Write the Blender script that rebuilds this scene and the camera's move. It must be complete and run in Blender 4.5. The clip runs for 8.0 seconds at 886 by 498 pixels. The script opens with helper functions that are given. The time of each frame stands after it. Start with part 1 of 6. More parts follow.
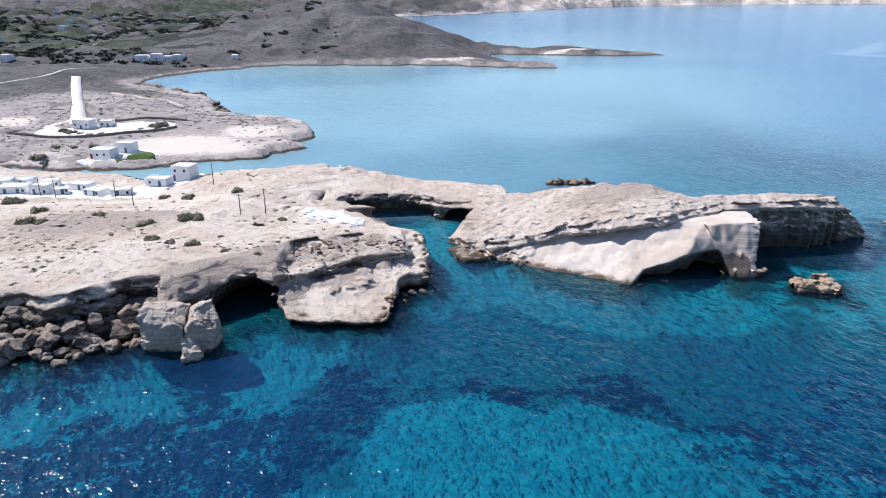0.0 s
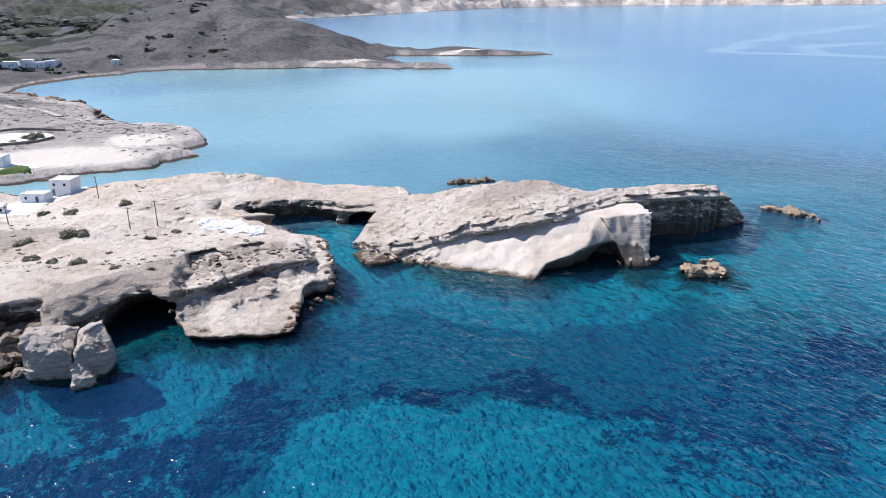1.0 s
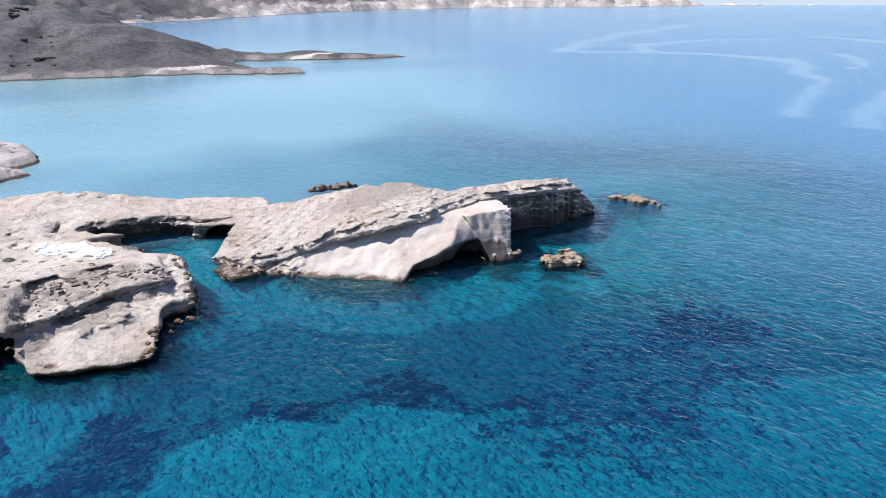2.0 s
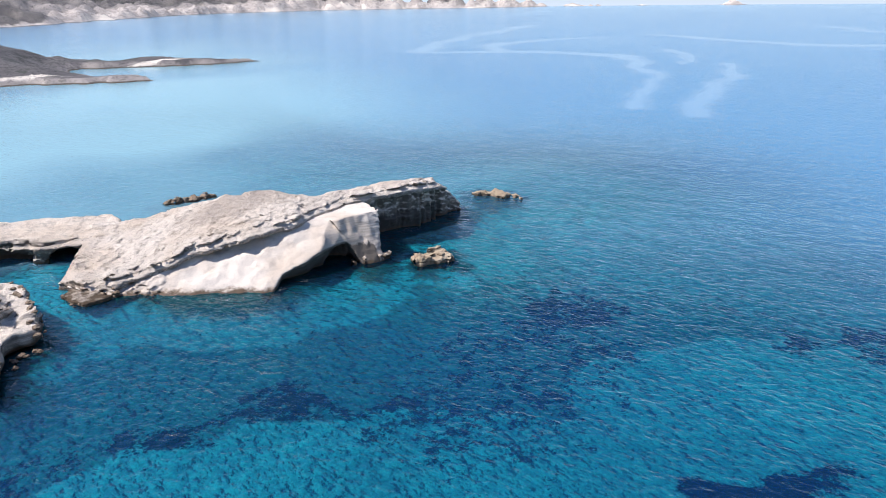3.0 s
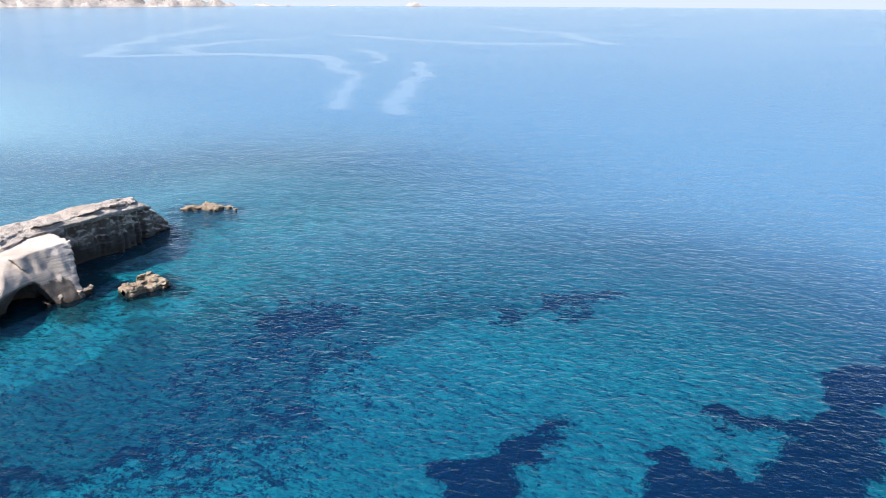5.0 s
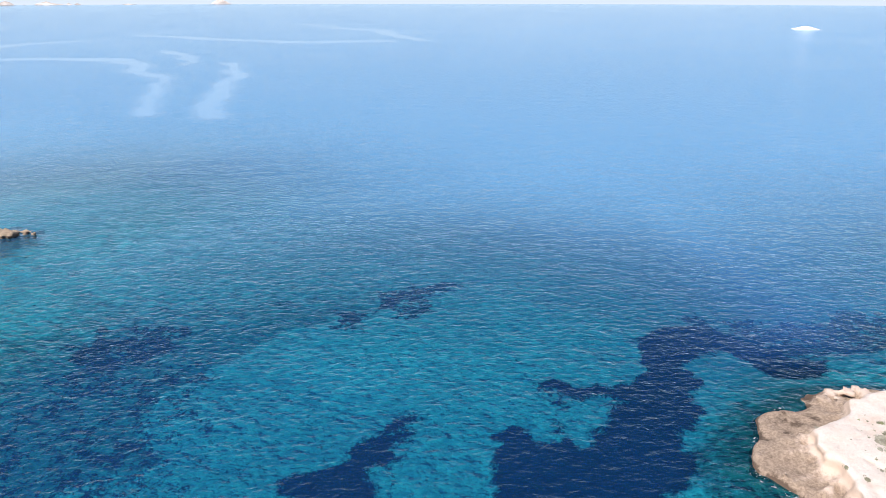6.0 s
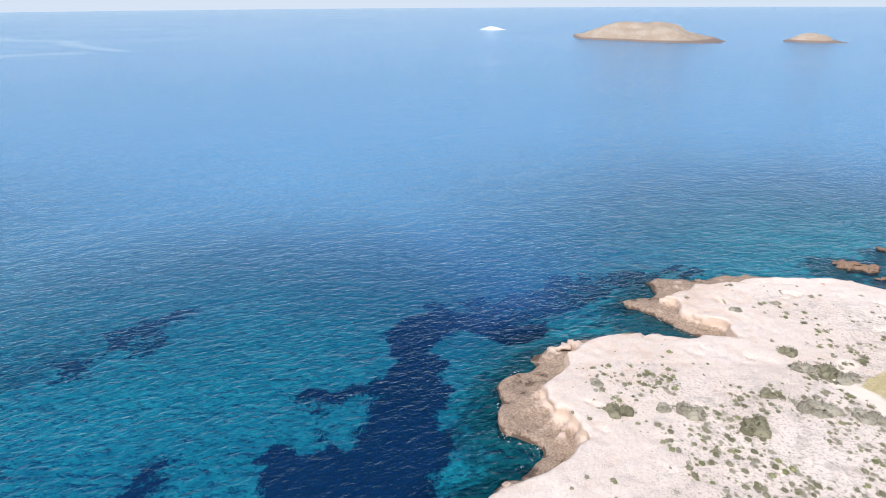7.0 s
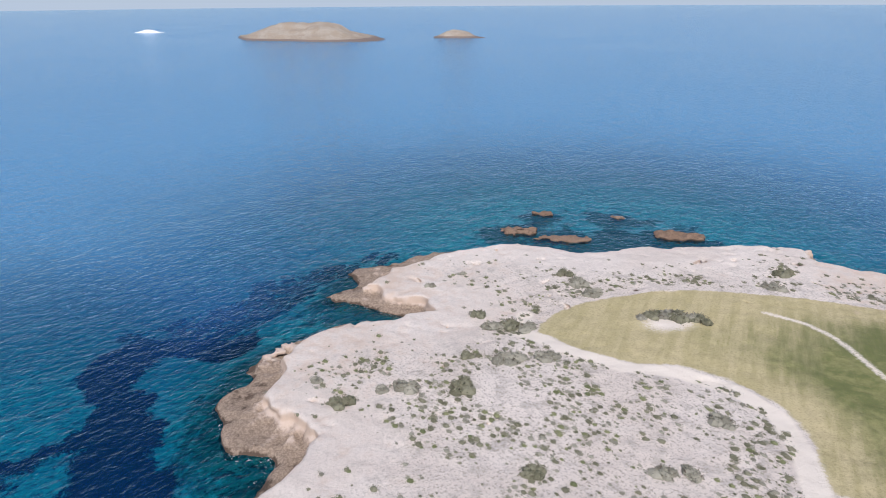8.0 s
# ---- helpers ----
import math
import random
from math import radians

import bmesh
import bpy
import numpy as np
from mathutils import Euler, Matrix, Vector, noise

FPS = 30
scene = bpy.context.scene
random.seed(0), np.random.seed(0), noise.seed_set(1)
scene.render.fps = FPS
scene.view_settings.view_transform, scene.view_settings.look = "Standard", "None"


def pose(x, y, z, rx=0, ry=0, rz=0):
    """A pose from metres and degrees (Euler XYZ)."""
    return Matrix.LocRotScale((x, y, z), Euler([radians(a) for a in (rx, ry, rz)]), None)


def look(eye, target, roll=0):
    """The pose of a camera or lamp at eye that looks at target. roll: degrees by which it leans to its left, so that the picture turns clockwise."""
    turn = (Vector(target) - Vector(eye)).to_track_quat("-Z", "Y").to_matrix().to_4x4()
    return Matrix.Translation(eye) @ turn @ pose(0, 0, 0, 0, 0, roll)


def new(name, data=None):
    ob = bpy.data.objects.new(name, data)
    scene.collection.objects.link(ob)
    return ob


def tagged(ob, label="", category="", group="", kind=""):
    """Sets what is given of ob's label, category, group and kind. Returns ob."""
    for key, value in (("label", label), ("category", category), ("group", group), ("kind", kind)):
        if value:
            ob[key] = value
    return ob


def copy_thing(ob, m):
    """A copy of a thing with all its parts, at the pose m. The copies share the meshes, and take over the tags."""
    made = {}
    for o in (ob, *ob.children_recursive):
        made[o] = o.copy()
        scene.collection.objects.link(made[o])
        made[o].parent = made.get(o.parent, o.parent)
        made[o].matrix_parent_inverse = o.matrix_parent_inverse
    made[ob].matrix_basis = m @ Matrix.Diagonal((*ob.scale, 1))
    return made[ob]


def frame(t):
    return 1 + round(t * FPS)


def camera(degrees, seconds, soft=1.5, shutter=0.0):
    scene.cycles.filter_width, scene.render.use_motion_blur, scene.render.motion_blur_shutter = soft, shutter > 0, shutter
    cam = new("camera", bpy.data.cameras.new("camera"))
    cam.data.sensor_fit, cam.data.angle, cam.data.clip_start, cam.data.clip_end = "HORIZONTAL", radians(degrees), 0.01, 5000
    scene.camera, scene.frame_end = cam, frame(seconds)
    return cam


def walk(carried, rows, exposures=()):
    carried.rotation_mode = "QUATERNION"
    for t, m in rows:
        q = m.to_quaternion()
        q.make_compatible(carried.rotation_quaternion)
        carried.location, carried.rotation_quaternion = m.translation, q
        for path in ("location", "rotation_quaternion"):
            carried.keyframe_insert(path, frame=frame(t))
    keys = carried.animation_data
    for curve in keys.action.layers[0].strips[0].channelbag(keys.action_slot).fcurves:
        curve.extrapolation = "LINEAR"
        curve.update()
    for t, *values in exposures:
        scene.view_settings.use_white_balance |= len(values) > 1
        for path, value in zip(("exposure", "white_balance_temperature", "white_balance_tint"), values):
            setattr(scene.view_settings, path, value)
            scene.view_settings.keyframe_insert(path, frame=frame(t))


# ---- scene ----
# A drone hovers about 65 m over the bay and turns to its right.
cam = camera(65.07, 8.0, soft=0.9)
PATH = [
    (0, pose(0.00, 0.00, 65.00, 69.84, 0.31, 0.75)),
    (0.5, pose(-0.18, 0.41, 64.99, 69.84, 0.36, -2.80)),
    (1, pose(-0.09, 0.77, 65.04, 69.90, 0.35, -7.64)),
    (1.5, pose(0.01, 1.03, 65.15, 69.97, 0.45, -12.33)),
    (2, pose(0.18, 1.16, 65.33, 70.02, 0.44, -19.28)),
    (3.5, pose(0.54, 1.62, 65.17, 70.05, 0.65, -35.98)),
    (4, pose(0.84, 2.20, 65.47, 70.06, 0.29, -41.97)),
    (4.5, pose(1.15, 2.82, 65.88, 70.07, -0.07, -48.12)),
    (6, pose(2.06, 3.11, 66.94, 69.77, -0.03, -68.97)),
    (6.5, pose(2.34, 2.70, 67.24, 69.93, 0.12, -78.53)),
    (7, pose(2.37, 2.39, 67.44, 70.06, 0.35, -91.60)),
    (7.5, pose(2.10, 2.27, 67.66, 69.98, 0.37, -104.86)),
    (8, pose(1.82, 2.34, 67.78, 69.93, 0.39, -117.50)),
]
walk(cam, PATH, [(t, e, k, 14.0) for t, e, k in ((0.0, 0.30, 6080), (2.0, 0.36, 6160), (4.5, 0.52, 6400), (6.5, 0.52, 6450), (7.2, 0.22, 6260), (8.0, -0.10, 6040))])

# ---- world and sun ----
SUN_DIR = Vector((-0.58, 0.30, 0.76)).normalized()
world = bpy.data.worlds.new("sky")
scene.world = world
world.use_nodes = True
wnt = world.node_tree
sky = wnt.nodes.new("ShaderNodeTexSky")
sky.sky_type = "NISHITA"
sky.sun_disc = False
sky.sun_elevation = math.asin(SUN_DIR.z)
sky.sun_rotation = math.atan2(SUN_DIR.x, SUN_DIR.y)
sky.altitude = 60.0
sky.air_density = 1.0
sky.dust_density = 0.3
sky.ozone_density = 3.0
wnt.nodes["Background"].inputs["Strength"].default_value = 0.09
tone = wnt.nodes.new("ShaderNodeMix")
tone.data_type, tone.blend_type = "RGBA", "MULTIPLY"
tone.inputs[0].default_value = 1.0
tone.inputs[7].default_value = (0.96, 1.0, 1.10, 1.0)
wnt.links.new(sky.outputs["Color"], tone.inputs[6])
wnt.links.new(tone.outputs[2], wnt.nodes["Background"].inputs["Color"])

sun_data = bpy.data.lights.new("sun", "SUN")
sun_data.energy = 5.0
sun_data.angle = radians(0.55)
sun_data.color = (1.0, 0.96, 0.90)
sun = new("sun", sun_data)
sun.matrix_world = look((0, 0, 300), Vector((0, 0, 300)) - SUN_DIR)


# ---- numeric noise ----
def lattice(ix, iy, iz, seed):
    """A fixed random number in 0..1 for every lattice corner."""
    h = (ix.astype(np.int64) * 374761393 + iy.astype(np.int64) * 668265263 + iz * 2147483647 + seed * 974711) & 0xFFFFFFFF
    h = ((h ^ (h >> 13)) * 1274126177) & 0xFFFFFFFF
    return ((h ^ (h >> 16)) & 0xFFFF).astype(np.float32) / 65535.0


def ease(t):
    return t * t * (3 - 2 * t)


def noise2(x, y, seed=0):
    ix, iy = np.floor(x), np.floor(y)
    u, v = ease(x - ix), ease(y - iy)
    z = 0
    a, b = lattice(ix, iy, z, seed), lattice(ix + 1, iy, z, seed)
    c, d = lattice(ix, iy + 1, z, seed), lattice(ix + 1, iy + 1, z, seed)
    return (a * (1 - u) + b * u) * (1 - v) + (c * (1 - u) + d * u) * v - 0.5


def fbm2(x, y, size, octaves=4, seed=0, gain=0.5):
    """Layered noise, about -1..1, with its largest lumps of the given size in metres."""
    total, amp, f = np.zeros(np.broadcast(x, y).shape), 1.0, 1.0 / size
    for k in range(octaves):
        total += amp * 2 * noise2(x * f + 7.3 * k, y * f - 3.1 * k, seed + 11 * k)
        amp, f = amp * gain, f * 2.03
    return total


def noise3(x, y, z, seed=0):
    ix, iy, iz = np.floor(x), np.floor(y), np.floor(z)
    u, v, w = ease(x - ix), ease(y - iy), ease(z - iz)
    izi = iz.astype(np.int64)
    out = 0
    for dz, wz in ((0, 1 - w), (1, w)):
        a, b = lattice(ix, iy, izi + dz, seed), lattice(ix + 1, iy, izi + dz, seed)
        c, d = lattice(ix, iy + 1, izi + dz, seed), lattice(ix + 1, iy + 1, izi + dz, seed)
        out = out + wz * ((a * (1 - u) + b * u) * (1 - v) + (c * (1 - u) + d * u) * v)
    return out - 0.5


def fbm3(x, y, z, size, octaves=3, seed=0, gain=0.5):
    total, amp, f = 0.0, 1.0, 1.0 / size
    for k in range(octaves):
        total = total + amp * 2 * noise3(x * f + 5.7 * k, y * f + 1.9 * k, z * f - 4.4 * k, seed + 17 * k)
        amp, f = amp * gain, f * 2.03
    return total


def step01(a, b, x):
    return ease(np.clip((x - a) / (b - a), 0, 1))


def smin(a, b, k):
    h = np.clip(0.5 + 0.5 * (b - a) / k, 0, 1)
    return b * (1 - h) + a * h - k * h * (1 - h)


def smax(a, b, k):
    return -smin(-a, -b, k)


def blocks3(x, y, z, size, seed=0, flat=1.0):
    """A fixed random step, -1..1, for each of many fractured blocks."""
    gx, gy, gz = x / size, y / size, z / (size * flat)
    ix, iy, iz = np.floor(gx), np.floor(gy), np.floor(gz)
    best, value = np.full(gx.shape, 1e9), np.zeros(gx.shape)
    for i in (-1, 0, 1):
        for j in (-1, 0, 1):
            for k in (-1, 0, 1):
                cx, cy, cz = ix + i, iy + j, iz + k
                ci = cz.astype(np.int64)
                d = (cx + lattice(cx, cy, ci, seed) - gx) ** 2 + (cy + lattice(cx, cy, ci, seed + 1) - gy) ** 2 + (cz + lattice(cx, cy, ci, seed + 2) - gz) ** 2
                nearer = d < best
                best = np.where(nearer, d, best)
                value = np.where(nearer, lattice(cx, cy, ci, seed + 3), value)
    return value * 2 - 1


def rounded(points, steps=4):
    """A closed outline through the points, as a smooth curve."""
    p = np.array(points, float)
    n = len(p)
    out = []
    for i in range(n):
        a, b, c, d = p[i - 1], p[i], p[(i + 1) % n], p[(i + 2) % n]
        for s in range(steps):
            t = s / steps
            out.append(0.5 * (2 * b + (c - a) * t + (2 * a - 5 * b + 4 * c - d) * t * t + (3 * b - a - 3 * c + d) * t ** 3))
    return np.array(out)


def inside(poly, x, y):
    """Distance to a closed outline, positive inside."""
    shape = np.broadcast(x, y).shape
    px, py = np.broadcast_to(x, shape).ravel(), np.broadcast_to(y, shape).ravel()
    best = np.full(px.shape, 1e12)
    odd = np.zeros(px.shape, bool)
    for (ax, ay), (bx, by) in zip(poly, np.roll(poly, -1, axis=0)):
        ex, ey = bx - ax, by - ay
        t = np.clip(((px - ax) * ex + (py - ay) * ey) / (ex * ex + ey * ey + 1e-9), 0, 1)
        best = np.minimum(best, (px - ax - t * ex) ** 2 + (py - ay - t * ey) ** 2)
        cross = (ay > py) != (by > py)
        if ey != 0:
            odd ^= cross & (px < ax + (py - ay) / ey * ex)
    return (np.sqrt(best) * np.where(odd, 1, -1)).reshape(shape)


def lifted(spots, x, y, reach=13.0):
    """A smooth height through spots of (x, y, z)."""
    num = den = 0.0
    for sx, sy, sz in spots:
        r2 = (x - sx) ** 2 + (y - sy) ** 2
        w = np.exp(-r2 / (2 * reach * reach)) + 40.0 / (r2 + 400.0) ** 2
        num, den = num + w * sz, den + w
    return num / den


def near_line(points, x, y):
    """Distance to an open line."""
    best = 1e12
    p = np.array(points, float)
    for (ax, ay), (bx, by) in zip(p[:-1], p[1:]):
        ex, ey = bx - ax, by - ay
        t = np.clip(((x - ax) * ex + (y - ay) * ey) / (ex * ex + ey * ey + 1e-9), 0, 1)
        best = np.minimum(best, (x - ax - t * ex) ** 2 + (y - ay - t * ey) ** 2)
    return np.sqrt(best)


def skin(f, origin, h):
    """The surface f = 0 of a solid (f > 0 inside) sampled on a box grid: points and quads."""
    s = f > 0
    nx, ny, nz = f.shape
    corner = [(i, j, k) for i in (0, 1) for j in (0, 1) for k in (0, 1)]
    cut = lambda a, c: a[c[0]:nx - 1 + c[0], c[1]:ny - 1 + c[1], c[2]:nz - 1 + c[2]]
    some, all_in = np.zeros((nx - 1, ny - 1, nz - 1), bool), np.ones((nx - 1, ny - 1, nz - 1), bool)
    for c in corner:
        some |= cut(s, c)
        all_in &= cut(s, c)
    cell = np.argwhere(some & ~all_in)
    number = np.full((nx - 1, ny - 1, nz - 1), -1, np.int64)
    number[tuple(cell.T)] = np.arange(len(cell))
    total, count = np.zeros((len(cell), 3)), np.zeros(len(cell))
    for a in corner:
        for axis in range(3):
            if a[axis]:
                continue
            b = list(a)
            b[axis] = 1
            fa = f[tuple((cell + a).T)].astype(float)
            fb = f[tuple((cell + b).T)].astype(float)
            hit = (fa > 0) != (fb > 0)
            t = np.where(hit, fa / np.where(fa == fb, 1, fa - fb), 0)
            p = np.tile(np.array(a, float), (len(cell), 1))
            p[:, axis] += t
            total += p * hit[:, None]
            count += hit
    verts = (cell + total / count[:, None]) * h + np.array(origin)
    quads = []
    for axis in range(3):
        u, v = (axis + 1) % 3, (axis + 2) % 3
        lo, hi = [slice(None)] * 3, [slice(None)] * 3
        lo[axis], hi[axis] = slice(0, -1), slice(1, None)
        edge = np.argwhere(s[tuple(lo)] != s[tuple(hi)])
        edge = edge[(edge[:, u] > 0) & (edge[:, v] > 0) & (edge[:, u] < f.shape[u] - 1) & (edge[:, v] < f.shape[v] - 1)]
        eu, ev = np.eye(3, dtype=int)[u], np.eye(3, dtype=int)[v]
        q = np.stack([number[tuple((edge - du * eu - dv * ev).T)] for du, dv in ((1, 1), (0, 1), (0, 0), (1, 0))], 1)
        flip = ~s[tuple(edge.T)]
        q[flip] = q[flip][:, ::-1]
        quads.append(q)
    quads = np.concatenate(quads)
    label = np.arange(len(verts))
    while True:
        least = label[quads].min(1)
        then = label.copy()
        for c in range(4):
            np.minimum.at(then, quads[:, c], least)
        then = then[then]
        if (then == label).all():
            break
        label = then
    whole = label == np.bincount(label).argmax()
    quads = quads[whole[quads].all(1)]
    number = np.cumsum(whole) - 1
    return verts[whole], number[quads]


def sheet(name, verts, quads, material, smooth=True, values=None):
    """One mesh object from arrays, with named values at its points."""
    me = bpy.data.meshes.new(name)
    me.vertices.add(len(verts))
    me.vertices.foreach_set("co", np.asarray(verts, np.float32).ravel())
    me.loops.add(quads.size)
    me.loops.foreach_set("vertex_index", quads.astype(np.int32).ravel())
    me.polygons.add(len(quads))
    me.polygons.foreach_set("loop_start", np.arange(0, quads.size, quads.shape[1], dtype=np.int32))
    me.polygons.foreach_set("use_smooth", np.full(len(quads), smooth))
    me.update(calc_edges=True)
    for key, val in (values or {}).items():
        me.attributes.new(key, "FLOAT", "POINT").data.foreach_set("value", np.asarray(val, np.float32))
    me.materials.append(material)
    me.validate()
    return new(name, me)


def grid_quads(n, m, wrap=False):
    i, j = np.meshgrid(np.arange(n - 1), np.arange(m if wrap else m - 1), indexing="ij")
    j2 = (j + 1) % m
    return np.stack([i * m + j, (i + 1) * m + j, (i + 1) * m + j2, i * m + j2], -1).reshape(-1, 4)


# ---- materials ----
class Shade:
    """Short words for building a node material."""

    def __init__(self, name):
        self.m = bpy.data.materials.new(name)
        self.m.use_nodes = True
        self.t = self.m.node_tree
        self.t.nodes.clear()
        self.out = self.t.nodes.new("ShaderNodeOutputMaterial")

    def put(self, socket, value):
        if isinstance(value, bpy.types.NodeSocket):
            self.t.links.new(value, socket)
        elif isinstance(value, (tuple, list)) and len(value) == 3 and socket.type == "RGBA":
            socket.default_value = (*value, 1.0)
        else:
            socket.default_value = value

    def place(self):
        return self.t.nodes.new("ShaderNodeNewGeometry").outputs["Position"]

    def normal_z(self):
        n = self.t.nodes.new("ShaderNodeSeparateXYZ")
        self.put(n.inputs[0], self.t.nodes.new("ShaderNodeNewGeometry").outputs["Normal"])
        return n.outputs["Z"]

    def split(self, vec):
        n = self.t.nodes.new("ShaderNodeSeparateXYZ")
        self.put(n.inputs[0], vec)
        return n.outputs

    def scaled(self, vec, scale, turn=0.0):
        n = self.t.nodes.new("ShaderNodeMapping")
        self.put(n.inputs["Vector"], vec)
        n.inputs["Scale"].default_value = scale
        n.inputs["Rotation"].default_value = (0, 0, radians(turn))
        return n.outputs[0]

    def value(self, key):
        n = self.t.nodes.new("ShaderNodeAttribute")
        n.attribute_name = key
        return n.outputs["Fac"]

    def noise(self, scale, detail=4.0, rough=0.55, vec=None, twist=0.0):
        n = self.t.nodes.new("ShaderNodeTexNoise")
        self.put(n.inputs["Vector"], vec or self.place())
        n.inputs["Scale"].default_value = scale
        n.inputs["Detail"].default_value = detail
        n.inputs["Roughness"].default_value = rough
        n.inputs["Distortion"].default_value = twist
        return n.outputs["Fac"]

    def cells(self, scale, vec=None, feature="F1"):
        n = self.t.nodes.new("ShaderNodeTexVoronoi")
        n.feature = feature
        self.put(n.inputs["Vector"], vec or self.place())
        n.inputs["Scale"].default_value = scale
        return n.outputs["Distance"]

    def chance(self):
        return self.t.nodes.new("ShaderNodeObjectInfo").outputs["Random"]

    def island(self):
        return self.t.nodes.new("ShaderNodeNewGeometry").outputs["Random Per Island"]

    def math(self, op, a, b=0.0):
        n = self.t.nodes.new("ShaderNodeMath")
        n.operation = op
        self.put(n.inputs[0], a)
        self.put(n.inputs[1], b)
        return n.outputs[0]

    def fit(self, v, lo, hi, a=0.0, b=1.0):
        n = self.t.nodes.new("ShaderNodeMapRange")
        n.interpolation_type = "SMOOTHSTEP"
        self.put(n.inputs["Value"], v)
        for key, val in (("From Min", lo), ("From Max", hi), ("To Min", a), ("To Max", b)):
            self.put(n.inputs[key], val)
        return n.outputs["Result"]

    def mix(self, fac, a, b, kind="MIX"):
        n = self.t.nodes.new("ShaderNodeMix")
        n.data_type, n.blend_type = "RGBA", kind
        self.put(n.inputs[0], fac)
        self.put(n.inputs[6], a)
        self.put(n.inputs[7], b)
        return n.outputs[2]

    def bump(self, height, strength=0.5, distance=0.1, base=None):
        n = self.t.nodes.new("ShaderNodeBump")
        self.put(n.inputs["Height"], height)
        self.put(n.inputs["Strength"], strength)
        n.inputs["Distance"].default_value = distance
        if base is not None:
            self.put(n.inputs["Normal"], base)
        return n.outputs[0]

    def principled(self, colour, rough=0.8, normal=None, metal=0.0, specular=0.3):
        n = self.t.nodes.new("ShaderNodeBsdfPrincipled")
        self.put(n.inputs["Base Color"], colour)
        self.put(n.inputs["Roughness"], rough)
        n.inputs["Metallic"].default_value = metal
        n.inputs["Specular IOR Level"].default_value = specular
        if normal is not None:
            self.put(n.inputs["Normal"], normal)
        return n.outputs[0]

    def blend(self, fac, a, b):
        n = self.t.nodes.new("ShaderNodeMixShader")
        self.put(n.inputs[0], fac)
        self.put(n.inputs[1], a)
        self.put(n.inputs[2], b)
        return n.outputs[0]

    def done(self, surface):
        self.t.links.new(surface, self.out.inputs["Surface"])
        return self.m


def plain(name, colour, rough=0.7, vary=0.15, scale=3.0, relief=0.0, metal=0.0):
    """A simple coloured surface with mottling at two scales."""
    s = Shade(name)
    n = s.math("ADD", s.math("MULTIPLY", s.noise(scale, 5), 0.6), s.math("MULTIPLY", s.noise(scale * 9, 3), 0.4))
    dark = tuple(c * (1 - vary) for c in colour)
    light = tuple(min(1, c * (1 + vary)) for c in colour)
    col = s.mix(s.fit(n, 0.35, 0.65), dark, light)
    nor = s.bump(n, 0.5, relief) if relief else None
    return s.done(s.principled(col, rough, nor, metal))


